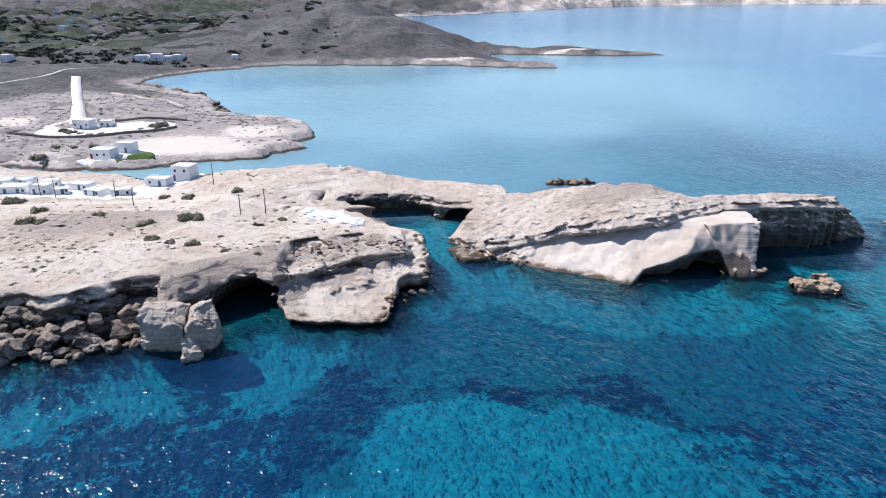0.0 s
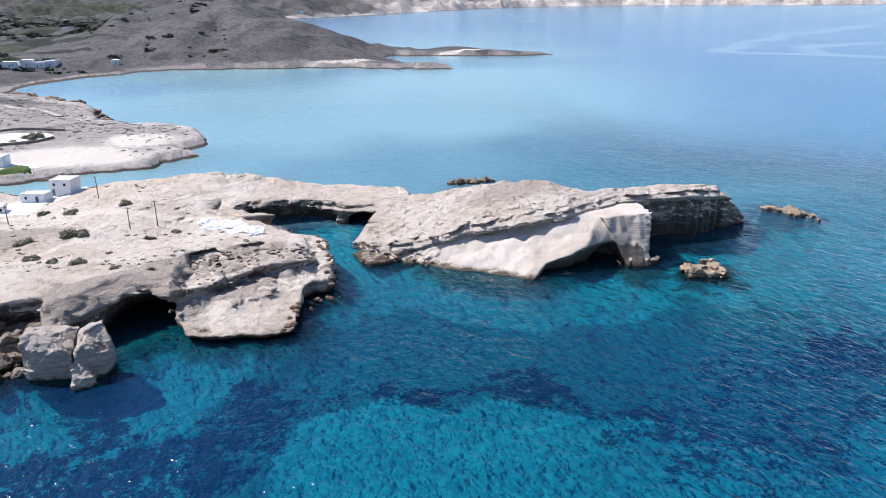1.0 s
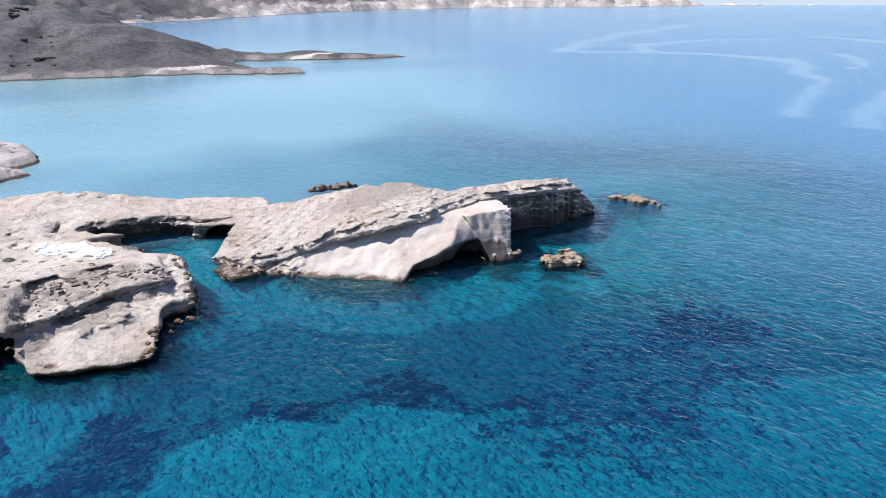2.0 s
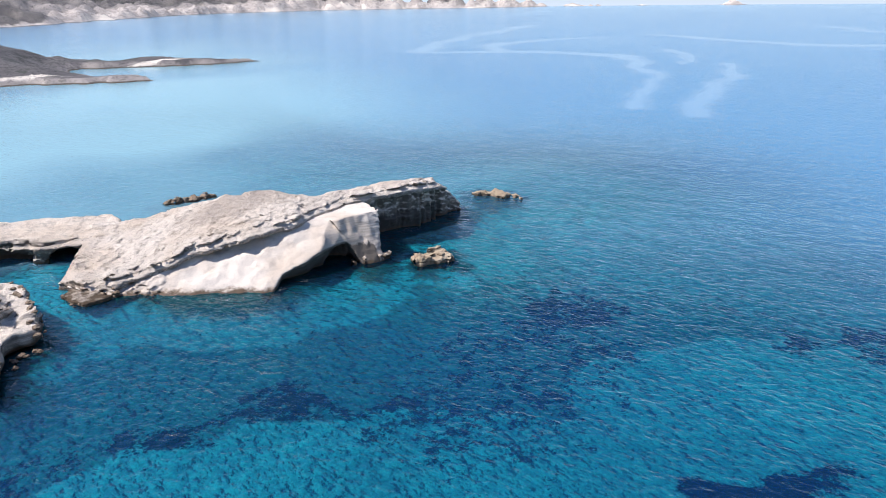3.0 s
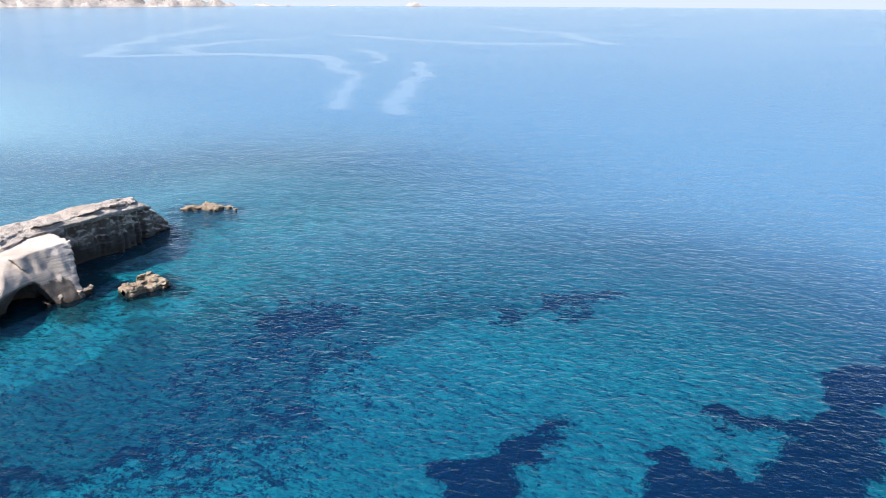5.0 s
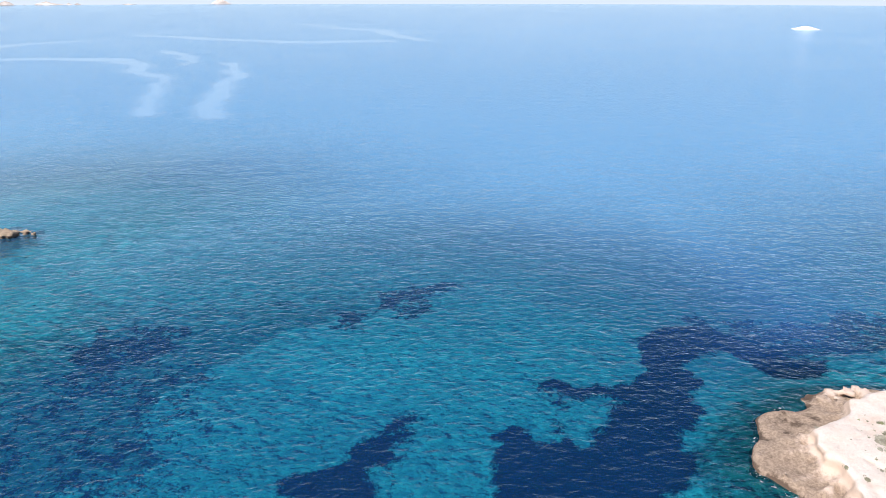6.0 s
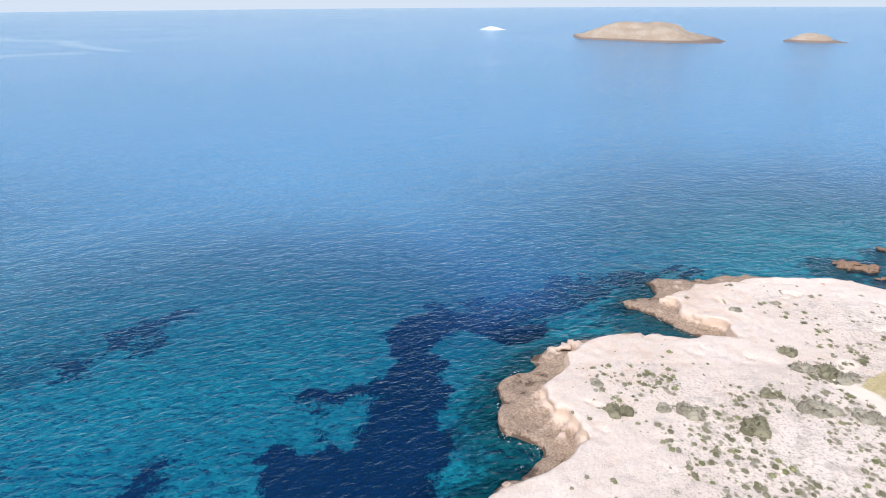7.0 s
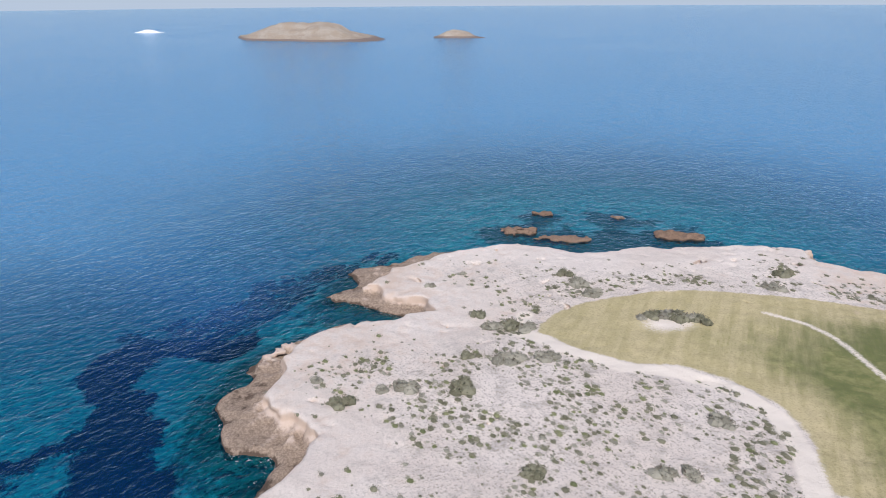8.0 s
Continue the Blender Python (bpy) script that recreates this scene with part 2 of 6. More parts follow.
def rock_material(name, pale, dirt, stain, wet_top=1.3, gravel=0.5, relief=0.75, spots=0.65, black=1.0):
    """Pale volcanic tuff: bleached on top, dirty on steep faces with cliff shade painted in, brown where the sea wets
    it.
    """
    s = Shade(name)
    p = s.place()
    z = s.split(p)[2]
    big, mid, fine, grit = s.noise(0.05, 4, 0.6), s.noise(0.45, 6, 0.7), s.noise(3.2, 5, 0.7), s.noise(11.0, 3, 0.7)
    bed = s.noise(1.0, 5, 0.65, s.scaled(p, (0.08, 0.08, 2.2)))
    col = s.mix(s.fit(big, 0.38, 0.62), pale, tuple(c * k for c, k in zip(pale, (0.84, 0.79, 0.74))))
    col = s.mix(s.math("MULTIPLY", s.fit(mid, 0.50, 0.66), spots), col, dirt)
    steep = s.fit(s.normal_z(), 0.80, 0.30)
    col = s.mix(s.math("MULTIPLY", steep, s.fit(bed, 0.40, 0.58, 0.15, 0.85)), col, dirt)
    # Cliff shade painted as a dark tone on the steepest and overhanging faces.
    steep_shade = s.math("MULTIPLY", s.fit(s.normal_z(), 0.42, 0.05), s.fit(s.noise(0.35, 5, 0.65), 0.34, 0.52, 0.25 * black, 0.95 * black))
    col = s.mix(steep_shade, col, tuple(c * 0.42 for c in dirt))
    crumb = s.math("MULTIPLY", s.fit(fine, 0.52, 0.66), s.fit(s.noise(0.12, 4, 0.6), 0.42, 0.58, 0.15, 1.0))
    col = s.mix(s.math("MULTIPLY", crumb, gravel), col, tuple(c * 0.42 for c in dirt))
    col = s.mix(s.math("MULTIPLY", s.fit(grit, 0.54, 0.70), 0.5), col, tuple(c * 0.5 for c in dirt))
    col = s.mix(s.math("MULTIPLY", s.fit(s.math("ADD", s.value("earth"), s.math("MULTIPLY", s.math("SUBTRACT", mid, 0.5), 1.4)), 0.35, 0.8), 0.75), col,
                s.mix(s.fit(fine, 0.45, 0.62), (0.42, 0.35, 0.295), (0.21, 0.17, 0.135)))
    worn = s.math("ADD", s.value("track"), s.math("MULTIPLY", s.math("SUBTRACT", fine, 0.5), 0.8))
    col = s.mix(s.math("MULTIPLY", s.fit(worn, 0.4, 0.75), 0.8), col, pale)
    # Dark streaks: seepage stain and cliff shade, both put into the colour.
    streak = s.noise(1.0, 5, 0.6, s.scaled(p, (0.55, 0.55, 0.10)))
    seep_shade = s.fit(s.math("ADD", s.value("seep_shade"), s.math("MULTIPLY", s.math("SUBTRACT", streak, 0.5), 1.5)), 0.35, 0.65)
    col = s.mix(s.math("MULTIPLY", seep_shade, 0.9), col, (0.060, 0.052, 0.046))
    edge = s.math("ADD", z, s.math("MULTIPLY", s.math("SUBTRACT", mid, 0.5), 2.6))
    col = s.mix(s.fit(edge, wet_top, wet_top - 0.9), col, stain)
    rough = s.fit(z, 0.5, -0.2, 0.92, 0.45)
    h = s.math("ADD", s.math("MULTIPLY", bed, 0.9), s.math("ADD", s.math("MULTIPLY", mid, 1.3), s.math("ADD", s.math("MULTIPLY", fine, 0.45), s.math("MULTIPLY", grit, 0.12))))
    return s.done(s.principled(col, rough, s.bump(h, 1.0, relief)))


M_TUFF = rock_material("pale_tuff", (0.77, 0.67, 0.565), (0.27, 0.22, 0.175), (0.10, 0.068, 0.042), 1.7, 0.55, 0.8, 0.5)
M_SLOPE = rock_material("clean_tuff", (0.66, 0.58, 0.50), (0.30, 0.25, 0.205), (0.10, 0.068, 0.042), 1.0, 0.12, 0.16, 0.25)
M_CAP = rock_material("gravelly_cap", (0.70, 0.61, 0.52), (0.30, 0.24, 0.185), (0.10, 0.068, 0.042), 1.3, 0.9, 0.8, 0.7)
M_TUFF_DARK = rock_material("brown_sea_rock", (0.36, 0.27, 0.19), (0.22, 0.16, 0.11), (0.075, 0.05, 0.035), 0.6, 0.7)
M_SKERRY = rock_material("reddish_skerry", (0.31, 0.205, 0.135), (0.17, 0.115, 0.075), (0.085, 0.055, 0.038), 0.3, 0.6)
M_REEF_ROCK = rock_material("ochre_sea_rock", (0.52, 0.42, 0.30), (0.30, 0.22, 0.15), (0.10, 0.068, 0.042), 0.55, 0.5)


def shore_material():
    """Bleached tuff of the scrubby shore, with a ploughed grassy field and dirt tracks."""
    s = Shade("scrubby_tuff")
    p = s.place()
    z = s.split(p)[2]
    big, mid, fine, grit = s.noise(0.05, 4, 0.6), s.noise(0.35, 5, 0.65), s.noise(2.2, 4, 0.7), s.noise(9.0, 3, 0.7)
    pale, grey = (0.66, 0.575, 0.50), (0.41, 0.355, 0.305)
    col = s.mix(s.fit(big, 0.38, 0.62), pale, (0.61, 0.52, 0.445))
    col = s.mix(s.math("MULTIPLY", s.fit(mid, 0.48, 0.68), s.fit(s.value("scrub"), 0.0, 1.0, 0.20, 0.8)), col, grey)
    col = s.mix(s.math("MULTIPLY", s.fit(fine, 0.50, 0.63), s.fit(s.value("scrub"), 0.0, 1.0, 0.22, 0.75)), col, (0.29, 0.25, 0.20))
    col = s.mix(s.math("MULTIPLY", s.fit(grit, 0.54, 0.70), 0.45), col, (0.28, 0.24, 0.195))
    steep = s.fit(s.normal_z(), 0.85, 0.45)
    col = s.mix(s.math("MULTIPLY", steep, 0.7), col, (0.38, 0.28, 0.20))
    grass = s.mix(s.fit(s.math("ADD", s.math("MULTIPLY", mid, 0.5), s.math("MULTIPLY", big, 0.5)), 0.42, 0.58), (0.235, 0.225, 0.088), (0.130, 0.140, 0.048))
    strips = s.noise(1.0, 4, 0.6, s.scaled(s.scaled(p, (1, 1, 1), 52), (0.05, 0.5, 1.0)))
    lush = s.math("ADD", s.value("lush"), s.math("MULTIPLY", s.math("SUBTRACT", strips, 0.5), 0.6))
    grass = s.mix(s.fit(lush, 0.18, 0.92), s.mix(s.fit(strips, 0.4, 0.6), (0.48, 0.395, 0.22), (0.42, 0.35, 0.18)), grass)
    grass = s.mix(s.math("MULTIPLY", s.fit(fine, 0.45, 0.72), 0.45), grass, (0.16, 0.15, 0.05))
    ragged = s.math("ADD", s.value("field"), s.math("MULTIPLY", s.math("SUBTRACT", mid, 0.5), 0.6))
    col = s.mix(s.fit(ragged, 0.38, 0.62), col, grass)
    track = s.math("ADD", s.value("track"), s.math("MULTIPLY", s.math("SUBTRACT", fine, 0.5), 0.7))
    col = s.mix(s.fit(track, 0.35, 0.7), col, (0.70, 0.61, 0.51))
    edge = s.math("ADD", z, s.math("MULTIPLY", s.math("SUBTRACT", mid, 0.5), 3.6))
    col = s.mix(s.math("MULTIPLY", s.fit(s.math("ADD", z, s.math("MULTIPLY", s.math("SUBTRACT", mid, 0.5), 5.0)), 4.2, 2.5), 0.62), col, (0.52, 0.38, 0.28))
    brown = s.mix(s.fit(fine, 0.4, 0.6), (0.33, 0.245, 0.175), (0.22, 0.16, 0.115))
    col = s.mix(s.fit(edge, 2.1, 1.2), col, brown)
    col = s.mix(s.fit(edge, 0.7, 0.1), col, (0.09, 0.06, 0.04))
    h = s.math("ADD", s.math("MULTIPLY", mid, 1.0), s.math("ADD", s.math("MULTIPLY", fine, 0.5), s.math("MULTIPLY", grit, 0.2)))
    return s.done(s.principled(col, s.fit(z, 0.4, -0.2, 0.95, 0.5), s.bump(h, 0.7, 0.4)))


def hills_material():
    """Dry scrub on the hills, ploughed and green plots inland, bleached tuff along the shore."""
    s = Shade("scrub_hills")
    p = s.place()
    z = s.split(p)[2]
    big, mid, fine = s.noise(0.008, 5, 0.6), s.noise(0.05, 5, 0.68), s.noise(0.28, 5, 0.75)
    scrub = s.mix(s.fit(big, 0.35, 0.65), (0.098, 0.088, 0.090), (0.145, 0.130, 0.130))
    scrub = s.mix(s.fit(mid, 0.48, 0.62), scrub, (0.070, 0.070, 0.064))
    scrub = s.mix(s.math("MULTIPLY", s.fit(fine, 0.47, 0.62), 0.7), scrub, (0.036, 0.040, 0.034))
    scrub = s.mix(s.math("MULTIPLY", s.fit(fine, 0.40, 0.25), 0.45), scrub, (0.24, 0.21, 0.185))
    green = s.mix(s.fit(mid, 0.42, 0.6), (0.036, 0.046, 0.028), (0.075, 0.080, 0.052))
    col = s.mix(s.fit(s.math("ADD", s.value("green"), s.math("MULTIPLY", s.math("SUBTRACT", fine, 0.5), 0.5)), 0.4, 0.6), scrub, green)
    col = s.mix(s.math("MULTIPLY", s.fit(s.math("ADD", s.value("hedge"), s.math("MULTIPLY", s.math("SUBTRACT", fine, 0.5), 0.9)), 0.45, 0.7), 0.9), col, (0.022, 0.027, 0.02))
    bare = s.mix(s.fit(mid, 0.42, 0.60), (0.54, 0.475, 0.43), (0.31, 0.275, 0.255))
    bare = s.mix(s.math("MULTIPLY", s.fit(fine, 0.48, 0.64), 0.7), bare, (0.22, 0.19, 0.155))
    col = s.mix(s.fit(s.math("ADD", s.value("bare"), s.math("MULTIPLY", s.math("SUBTRACT", mid, 0.5), 0.8)), 0.35, 0.65), col, bare)
    clean = s.math("ADD", s.value("clean"), s.math("MULTIPLY", s.math("SUBTRACT", fine, 0.5), 0.8))
    col = s.mix(s.fit(clean, 0.4, 0.7), col, (0.66, 0.59, 0.51))
    cliff = s.math("MULTIPLY", s.fit(s.normal_z(), 0.93, 0.72), s.value("bare"))
    col = s.mix(s.math("MULTIPLY", cliff, 0.6), col, (0.52, 0.45, 0.38))
    col = s.mix(s.fit(s.math("ADD", z, s.math("MULTIPLY", s.math("SUBTRACT", fine, 0.5), 2.0)), 1.3, 0.5), col, (0.085, 0.065, 0.05))
    h = s.math("ADD", mid, s.math("MULTIPLY", fine, 0.6))
    return s.done(s.principled(col, 0.95, s.bump(h, 0.6, 3.0)))


M_SHORE = shore_material()
M_HILLS = hills_material()

# ---- plan of the coast ----
COAST = rounded([(-230, 108), (-86, 115), (-80, 116), (-70, 119), (-63, 124), (-55, 126), (-47, 128), (-43, 132), (-38, 137), (-35, 133),
                 (-30, 131), (-24, 130), (-15, 131), (-12.5, 138), (-11, 148), (-6, 150), (-5.5, 161), (-8, 173), (-13, 184), (-19, 194),
                 (-28, 200), (-33, 204), (-20, 209), (-9, 208), (-3, 204), (6, 203), (16, 203), (18, 220), (8, 226), (-3, 233), (-20, 243),
                 (-43, 251), (-60, 250), (-75, 250), (-90, 252), (-98, 249), (-104, 243), (-110, 246), (-131, 257), (-150, 261), (-230, 268)])
COAST_TOPS = [(-91, 127, 9.5), (-86, 130, 10), (-77, 129, 10), (-68, 127, 10), (-52, 132, 9.5), (-41, 144, 9.5), (-32, 152, 9.5),
              (-25, 161, 9), (-20, 168, 8), (-14, 168, 5), (-30, 141, 9), (-20, 142, 8), (-13, 149, 4.8), (-34, 198, 6), (-28, 205, 7),
              (-18, 211, 7), (-7, 210, 6), (0, 214, 5), (12, 214, 5), (-61, 228, 10), (-42, 237, 11), (-20, 234, 9), (-3, 224, 6.5),
              (-40, 191, 5), (-52, 206, 8), (-73, 217, 7), (-68, 232, 9), (-75, 173, 8), (-105, 173, 8), (-84, 147, 10),
              (-119, 199, 5), (-91, 214, 4)]
COAST_LOW = [(-95, 238, 3), (-134, 222, 3), (-111, 220, 3), (-147, 240, 2.5), (-190, 140, 11), (-190, 200, 8), (-200, 240, 5), (-25, 185, 4.5)]
SHORE = rounded([(60, 0), (78, -3), (85, -7), (93, -16), (99, -10), (111, -11), (120, -16), (127, -22), (133, -36), (132, -43), (129, -50),
                 (127, -57), (140, -49), (149, -44), (152, -51), (160, -54), (162, -66), (162, -83), (156, -97), (144, -108), (138, -113),
                 (130, -135), (122, -153), (111, -167), (103, -162), (92, -172), (60, -210), (-80, -230), (-90, -60), (0, -22), (40, -10)])
SHORE_TOPS = [(125, -28, 3.6), (110, -25, 4), (102, -22, 3.4), (95, -40, 5), (82, -18, 4), (60, -40, 6), (130, -65, 4), (150, -60, 3),
              (150, -85, 4), (150, -95, 4.6), (138, -103, 4.6), (120, -130, 4.6), (112, -150, 4.6), (100, -110, 4.6), (90, -80, 5),
              (70, -70, 5.5), (60, -110, 5.5), (40, -150, 6), (98, -156, 3), (30, -60, 6.5), (127, -45, 3.5)]
ISLE_X = [-3, 6, 15, 21, 27, 33, 41, 52, 60, 69, 77, 91, 106, 113, 118]
ISLE_FRONT = [182, 171, 170, 161, 157, 153, 153, 157, 161, 163, 167, 176, 180.5, 183, 185]
ISLE_BACK = [218, 222, 222, 221, 220, 218, 214, 208, 202, 199, 198, 197, 197, 197, 196]
LEDGE_X = [6, 15, 24, 29, 43, 53, 65, 74, 84, 94, 101, 112, 118]
LEDGE_Y = [173, 171.5, 172, 172, 168, 170, 174, 176, 177, 179, 180.5, 184.5, 187]
LEDGE_Z = [1, 2.5, 5, 6.5, 9.3, 10.3, 11, 11.4, 11.4, 11.2, 10.4, 8.0, 6.5]
CREST_X = [-3, 14, 25, 34, 41, 48, 55, 59, 66, 76, 86, 97, 106, 113, 118]
CREST_Y = [212, 209, 203, 202, 199, 192, 189, 184, 182, 183, 184, 185, 187, 189, 190]
CREST_Z = [4.5, 6, 8, 10, 12, 14, 15, 13.8, 12.8, 12.8, 13, 12.8, 11.6, 9.2, 7.5]
MAIN = [(-420, 275), (-230, 275), (-151, 266), (-133, 266), (-117, 270), (-105, 279), (-84, 289), (-70, 303), (-66, 312), (-76, 319),
        (-69, 332), (-71, 351), (-86, 375), (-119, 394), (-137, 410), (-146, 432), (-178, 489), (-205, 508), (-240, 545), (-244, 560),
        (-239, 596), (-209, 655), (-166, 694), (-111, 699), (-56, 696), (0, 684), (52, 670), (98, 657), (106, 661), (66, 700), (40, 780),
        (60, 815), (126, 803), (226, 792), (229, 797), (136, 860), (70, 885), (-20, 1050), (-130, 1500), (-135, 1720), (-265, 2110),
        (-140, 2250), (0, 2400), (210, 2740), (500, 3280), (860, 3750), (1220, 3980), (1900, 4120), (2450, 3800), (2950, 3800),
        (3700, 3250), (4100, 2700), (5200, 3000), (5200, 5600), (-5200, 5600), (-5200, 275)]
MAIN = rounded(MAIN, 2)


RIM_X, RIM_Y = [-60, -57, -50, -44, -37, -29, -20.5, -15, -8], [142, 143.8, 149, 156, 162, 166.5, 168, 166, 160]
SCARP_X, SCARP_Y = [-41, -38, -32, -24, -15, -8], [141.5, 143, 148.5, 152, 155, 157.5]
LIP_X, LIP_Y = [-66, -60, -57, -54, -50, -44, -40, -36], [126, 127.5, 130, 135.5, 140, 142, 141, 140]


def coast_solid():
    h = 0.45
    x = np.arange(-182, 18, h)[:, None]
    y = np.arange(110, 258, h)[None, :]
    z = np.arange(-2.5, 14, h)
    wx, wy = x + 2.0 * fbm2(x, y, 11, 4, 3), y + 2.0 * fbm2(x, y, 11, 4, 4)
    sd = inside(COAST, wx, wy)
    top = lifted(COAST_TOPS + COAST_LOW, x, y)
    ridge = np.abs(fbm2(x + 0.5 * y, y - 0.5 * x, 16, 3, 9))
    dome = np.exp(-((x + 40) ** 2 / 900 + (y - 232) ** 2 / 200))
    top = top + 0.5 * fbm2(x, y, 22, 4, 5) + 0.22 * fbm2(x, y, 3.5, 3, 6) - 2.4 * dome * (0.55 - ridge).clip(0, 1) + 0.6 * dome
    k = np.where((y > 197) & (y < 226) & (x > -40), 4.0, np.where(y < 200, 0.85, 0.6))
    south = step01(172, 162, y)
    nose = step01(-40.5, -38.5, x) * step01(178, 171, y)
    hollow = np.clip(step01(-63, -58, x) * south - nose, 0, 1)
    scree = np.clip(step01(-58, -63, x) * south, 0, 1)
    rest = np.clip(1 - scree - nose - hollow, 0, 1)
    rim, scarp, lip = np.interp(x, RIM_X, RIM_Y), np.interp(x, SCARP_X, SCARP_Y), np.interp(x, LIP_X, LIP_Y)
    slab = 1.5 + 0.115 * (y - 131) + 0.45 * fbm2(x, y, 7, 3, 11) + 1.3 * np.exp(-((x + 36) ** 2 / 8 + (y - 142) ** 2 / 40))
    shelf = 6.5 + 0.03 * (y - 150) + 0.5 * fbm2(x, y, 5, 3, 12)
    level = 1.0 * fbm2(x, y, 9, 4, 8) - 0.05 * (x + 24)
    f = np.full((x.shape[0], y.shape[1], len(z)), -9.0, np.float32)
    for n, zz in enumerate(z):
        zc = max(zz, -1.0)
        zt = zc + level
        inset = scree * np.interp(zc + 0.6 * level, [-1, 0, 4.2, 4.8, 7.4, 8.2, 11], [-2, 0, 9.5, 12.5, 12.8, 9.6, 11]) + rest * zc / k
        side = (sd - inset + 0.3) * 0.72
        roof = np.minimum(wy - lip - np.interp(zz, [5.0, 6.3, 9.2, 11], [0.6, 0.0, 7.0, 9.0]), sd + 2) * 0.8
        f[:, :, n] = smin((top - zz) * 0.9, side * (1 - hollow) + roof * hollow, 0.5)
        low = np.minimum(slab - zz, sd - np.interp(zc, [-1, 0, 0.8, 1.4, 3], [2.2, 1.8, 0.2, 0.0, 0.5]))
        mid = np.minimum(np.minimum(shelf - zz, wy - scarp - np.interp(zt, [2.5, 3.6, 4.4, 5.3, 5.6, 6.6], [2.4, 2.6, 1.4, 1.6, 0.0, 0.2])), sd - 0.9 * zc)
        high = np.minimum(np.minimum(top - zz, wy - rim - np.interp(zt, [6.0, 7.2, 8.0, 8.3, 9.0], [1.6, 1.6, 0.4, 0.0, 0.5])), sd - 1.2 * zc)
        f[:, :, n] = f[:, :, n] * (1 - nose) + 0.85 * np.maximum(np.maximum(low, mid), high) * nose
    band = np.argwhere(np.abs(f) < 3.0)
    px, py, pz = x[band[:, 0], 0], y[0, band[:, 1]], z[band[:, 2]]
    v = f[tuple(band.T)]
    steep = np.clip((top[band[:, 0], band[:, 1]] - pz) / 1.5, 0, 1)
    bed = pz - 0.05 * px - 0.02 * py + 0.5 * fbm2(px, py, 14, 2, 31)
    jag = steep * np.where((px > -39) & (px < -6) & (py < 172), np.where(pz < 3.3, 0.14, 0.6), 1.0)
    v = v + jag * (0.45 * fbm2(bed, 0.04 * px + 0.03 * py, 0.9, 3, 32) + 0.8 * fbm3(px, py, pz, 5, 4, 33)
                     + 0.75 * blocks3(px, py, bed, 3.4, 37, 0.45) + 0.4 * blocks3(px, py, bed, 1.5, 38, 0.5)) + 0.10 * fbm3(px, py, pz, 1.6, 2, 35)
    for cx, cy, cz, rx, ry, rz in ((-46, 141, 0.3, 8.6, 15, 6.4), (-20, 208, 0.3, 15.5, 6, 4.5), (-31, 205, 0.3, 7, 6, 4.8), (3, 206, 0, 6, 15, 4.0)):
        q = np.sqrt(((px - cx) / rx) ** 2 + ((py - cy) / ry) ** 2 + ((pz - cz) / rz) ** 2)
        v = np.minimum(v, (q - 1) * min(rx, ry, rz) + 0.5 * fbm3(px, py, pz, 3, 2, 36))
    f[tuple(band.T)] = v
    for cx, cy, cz, rx, ry, rz in ((-46, 141, 0.3, 8.6, 15, 6.4), (-20, 208, 0.3, 15.5, 6, 4.5), (-31, 205, 0.3, 7, 6, 4.8), (3, 206, 0, 6, 15, 4.0)):
        q = np.sqrt(((x[:, :, None] - cx) / rx) ** 2 + ((y[:, :, None] - cy) / ry) ** 2 + ((z[None, None, :] - cz) / rz) ** 2)
        f = np.where(q < 0.85, np.minimum(f, (q - 1) * min(rx, ry, rz)), f).astype(np.float32)
    return skin(f, (x[0, 0], y[0, 0], z[0]), h)


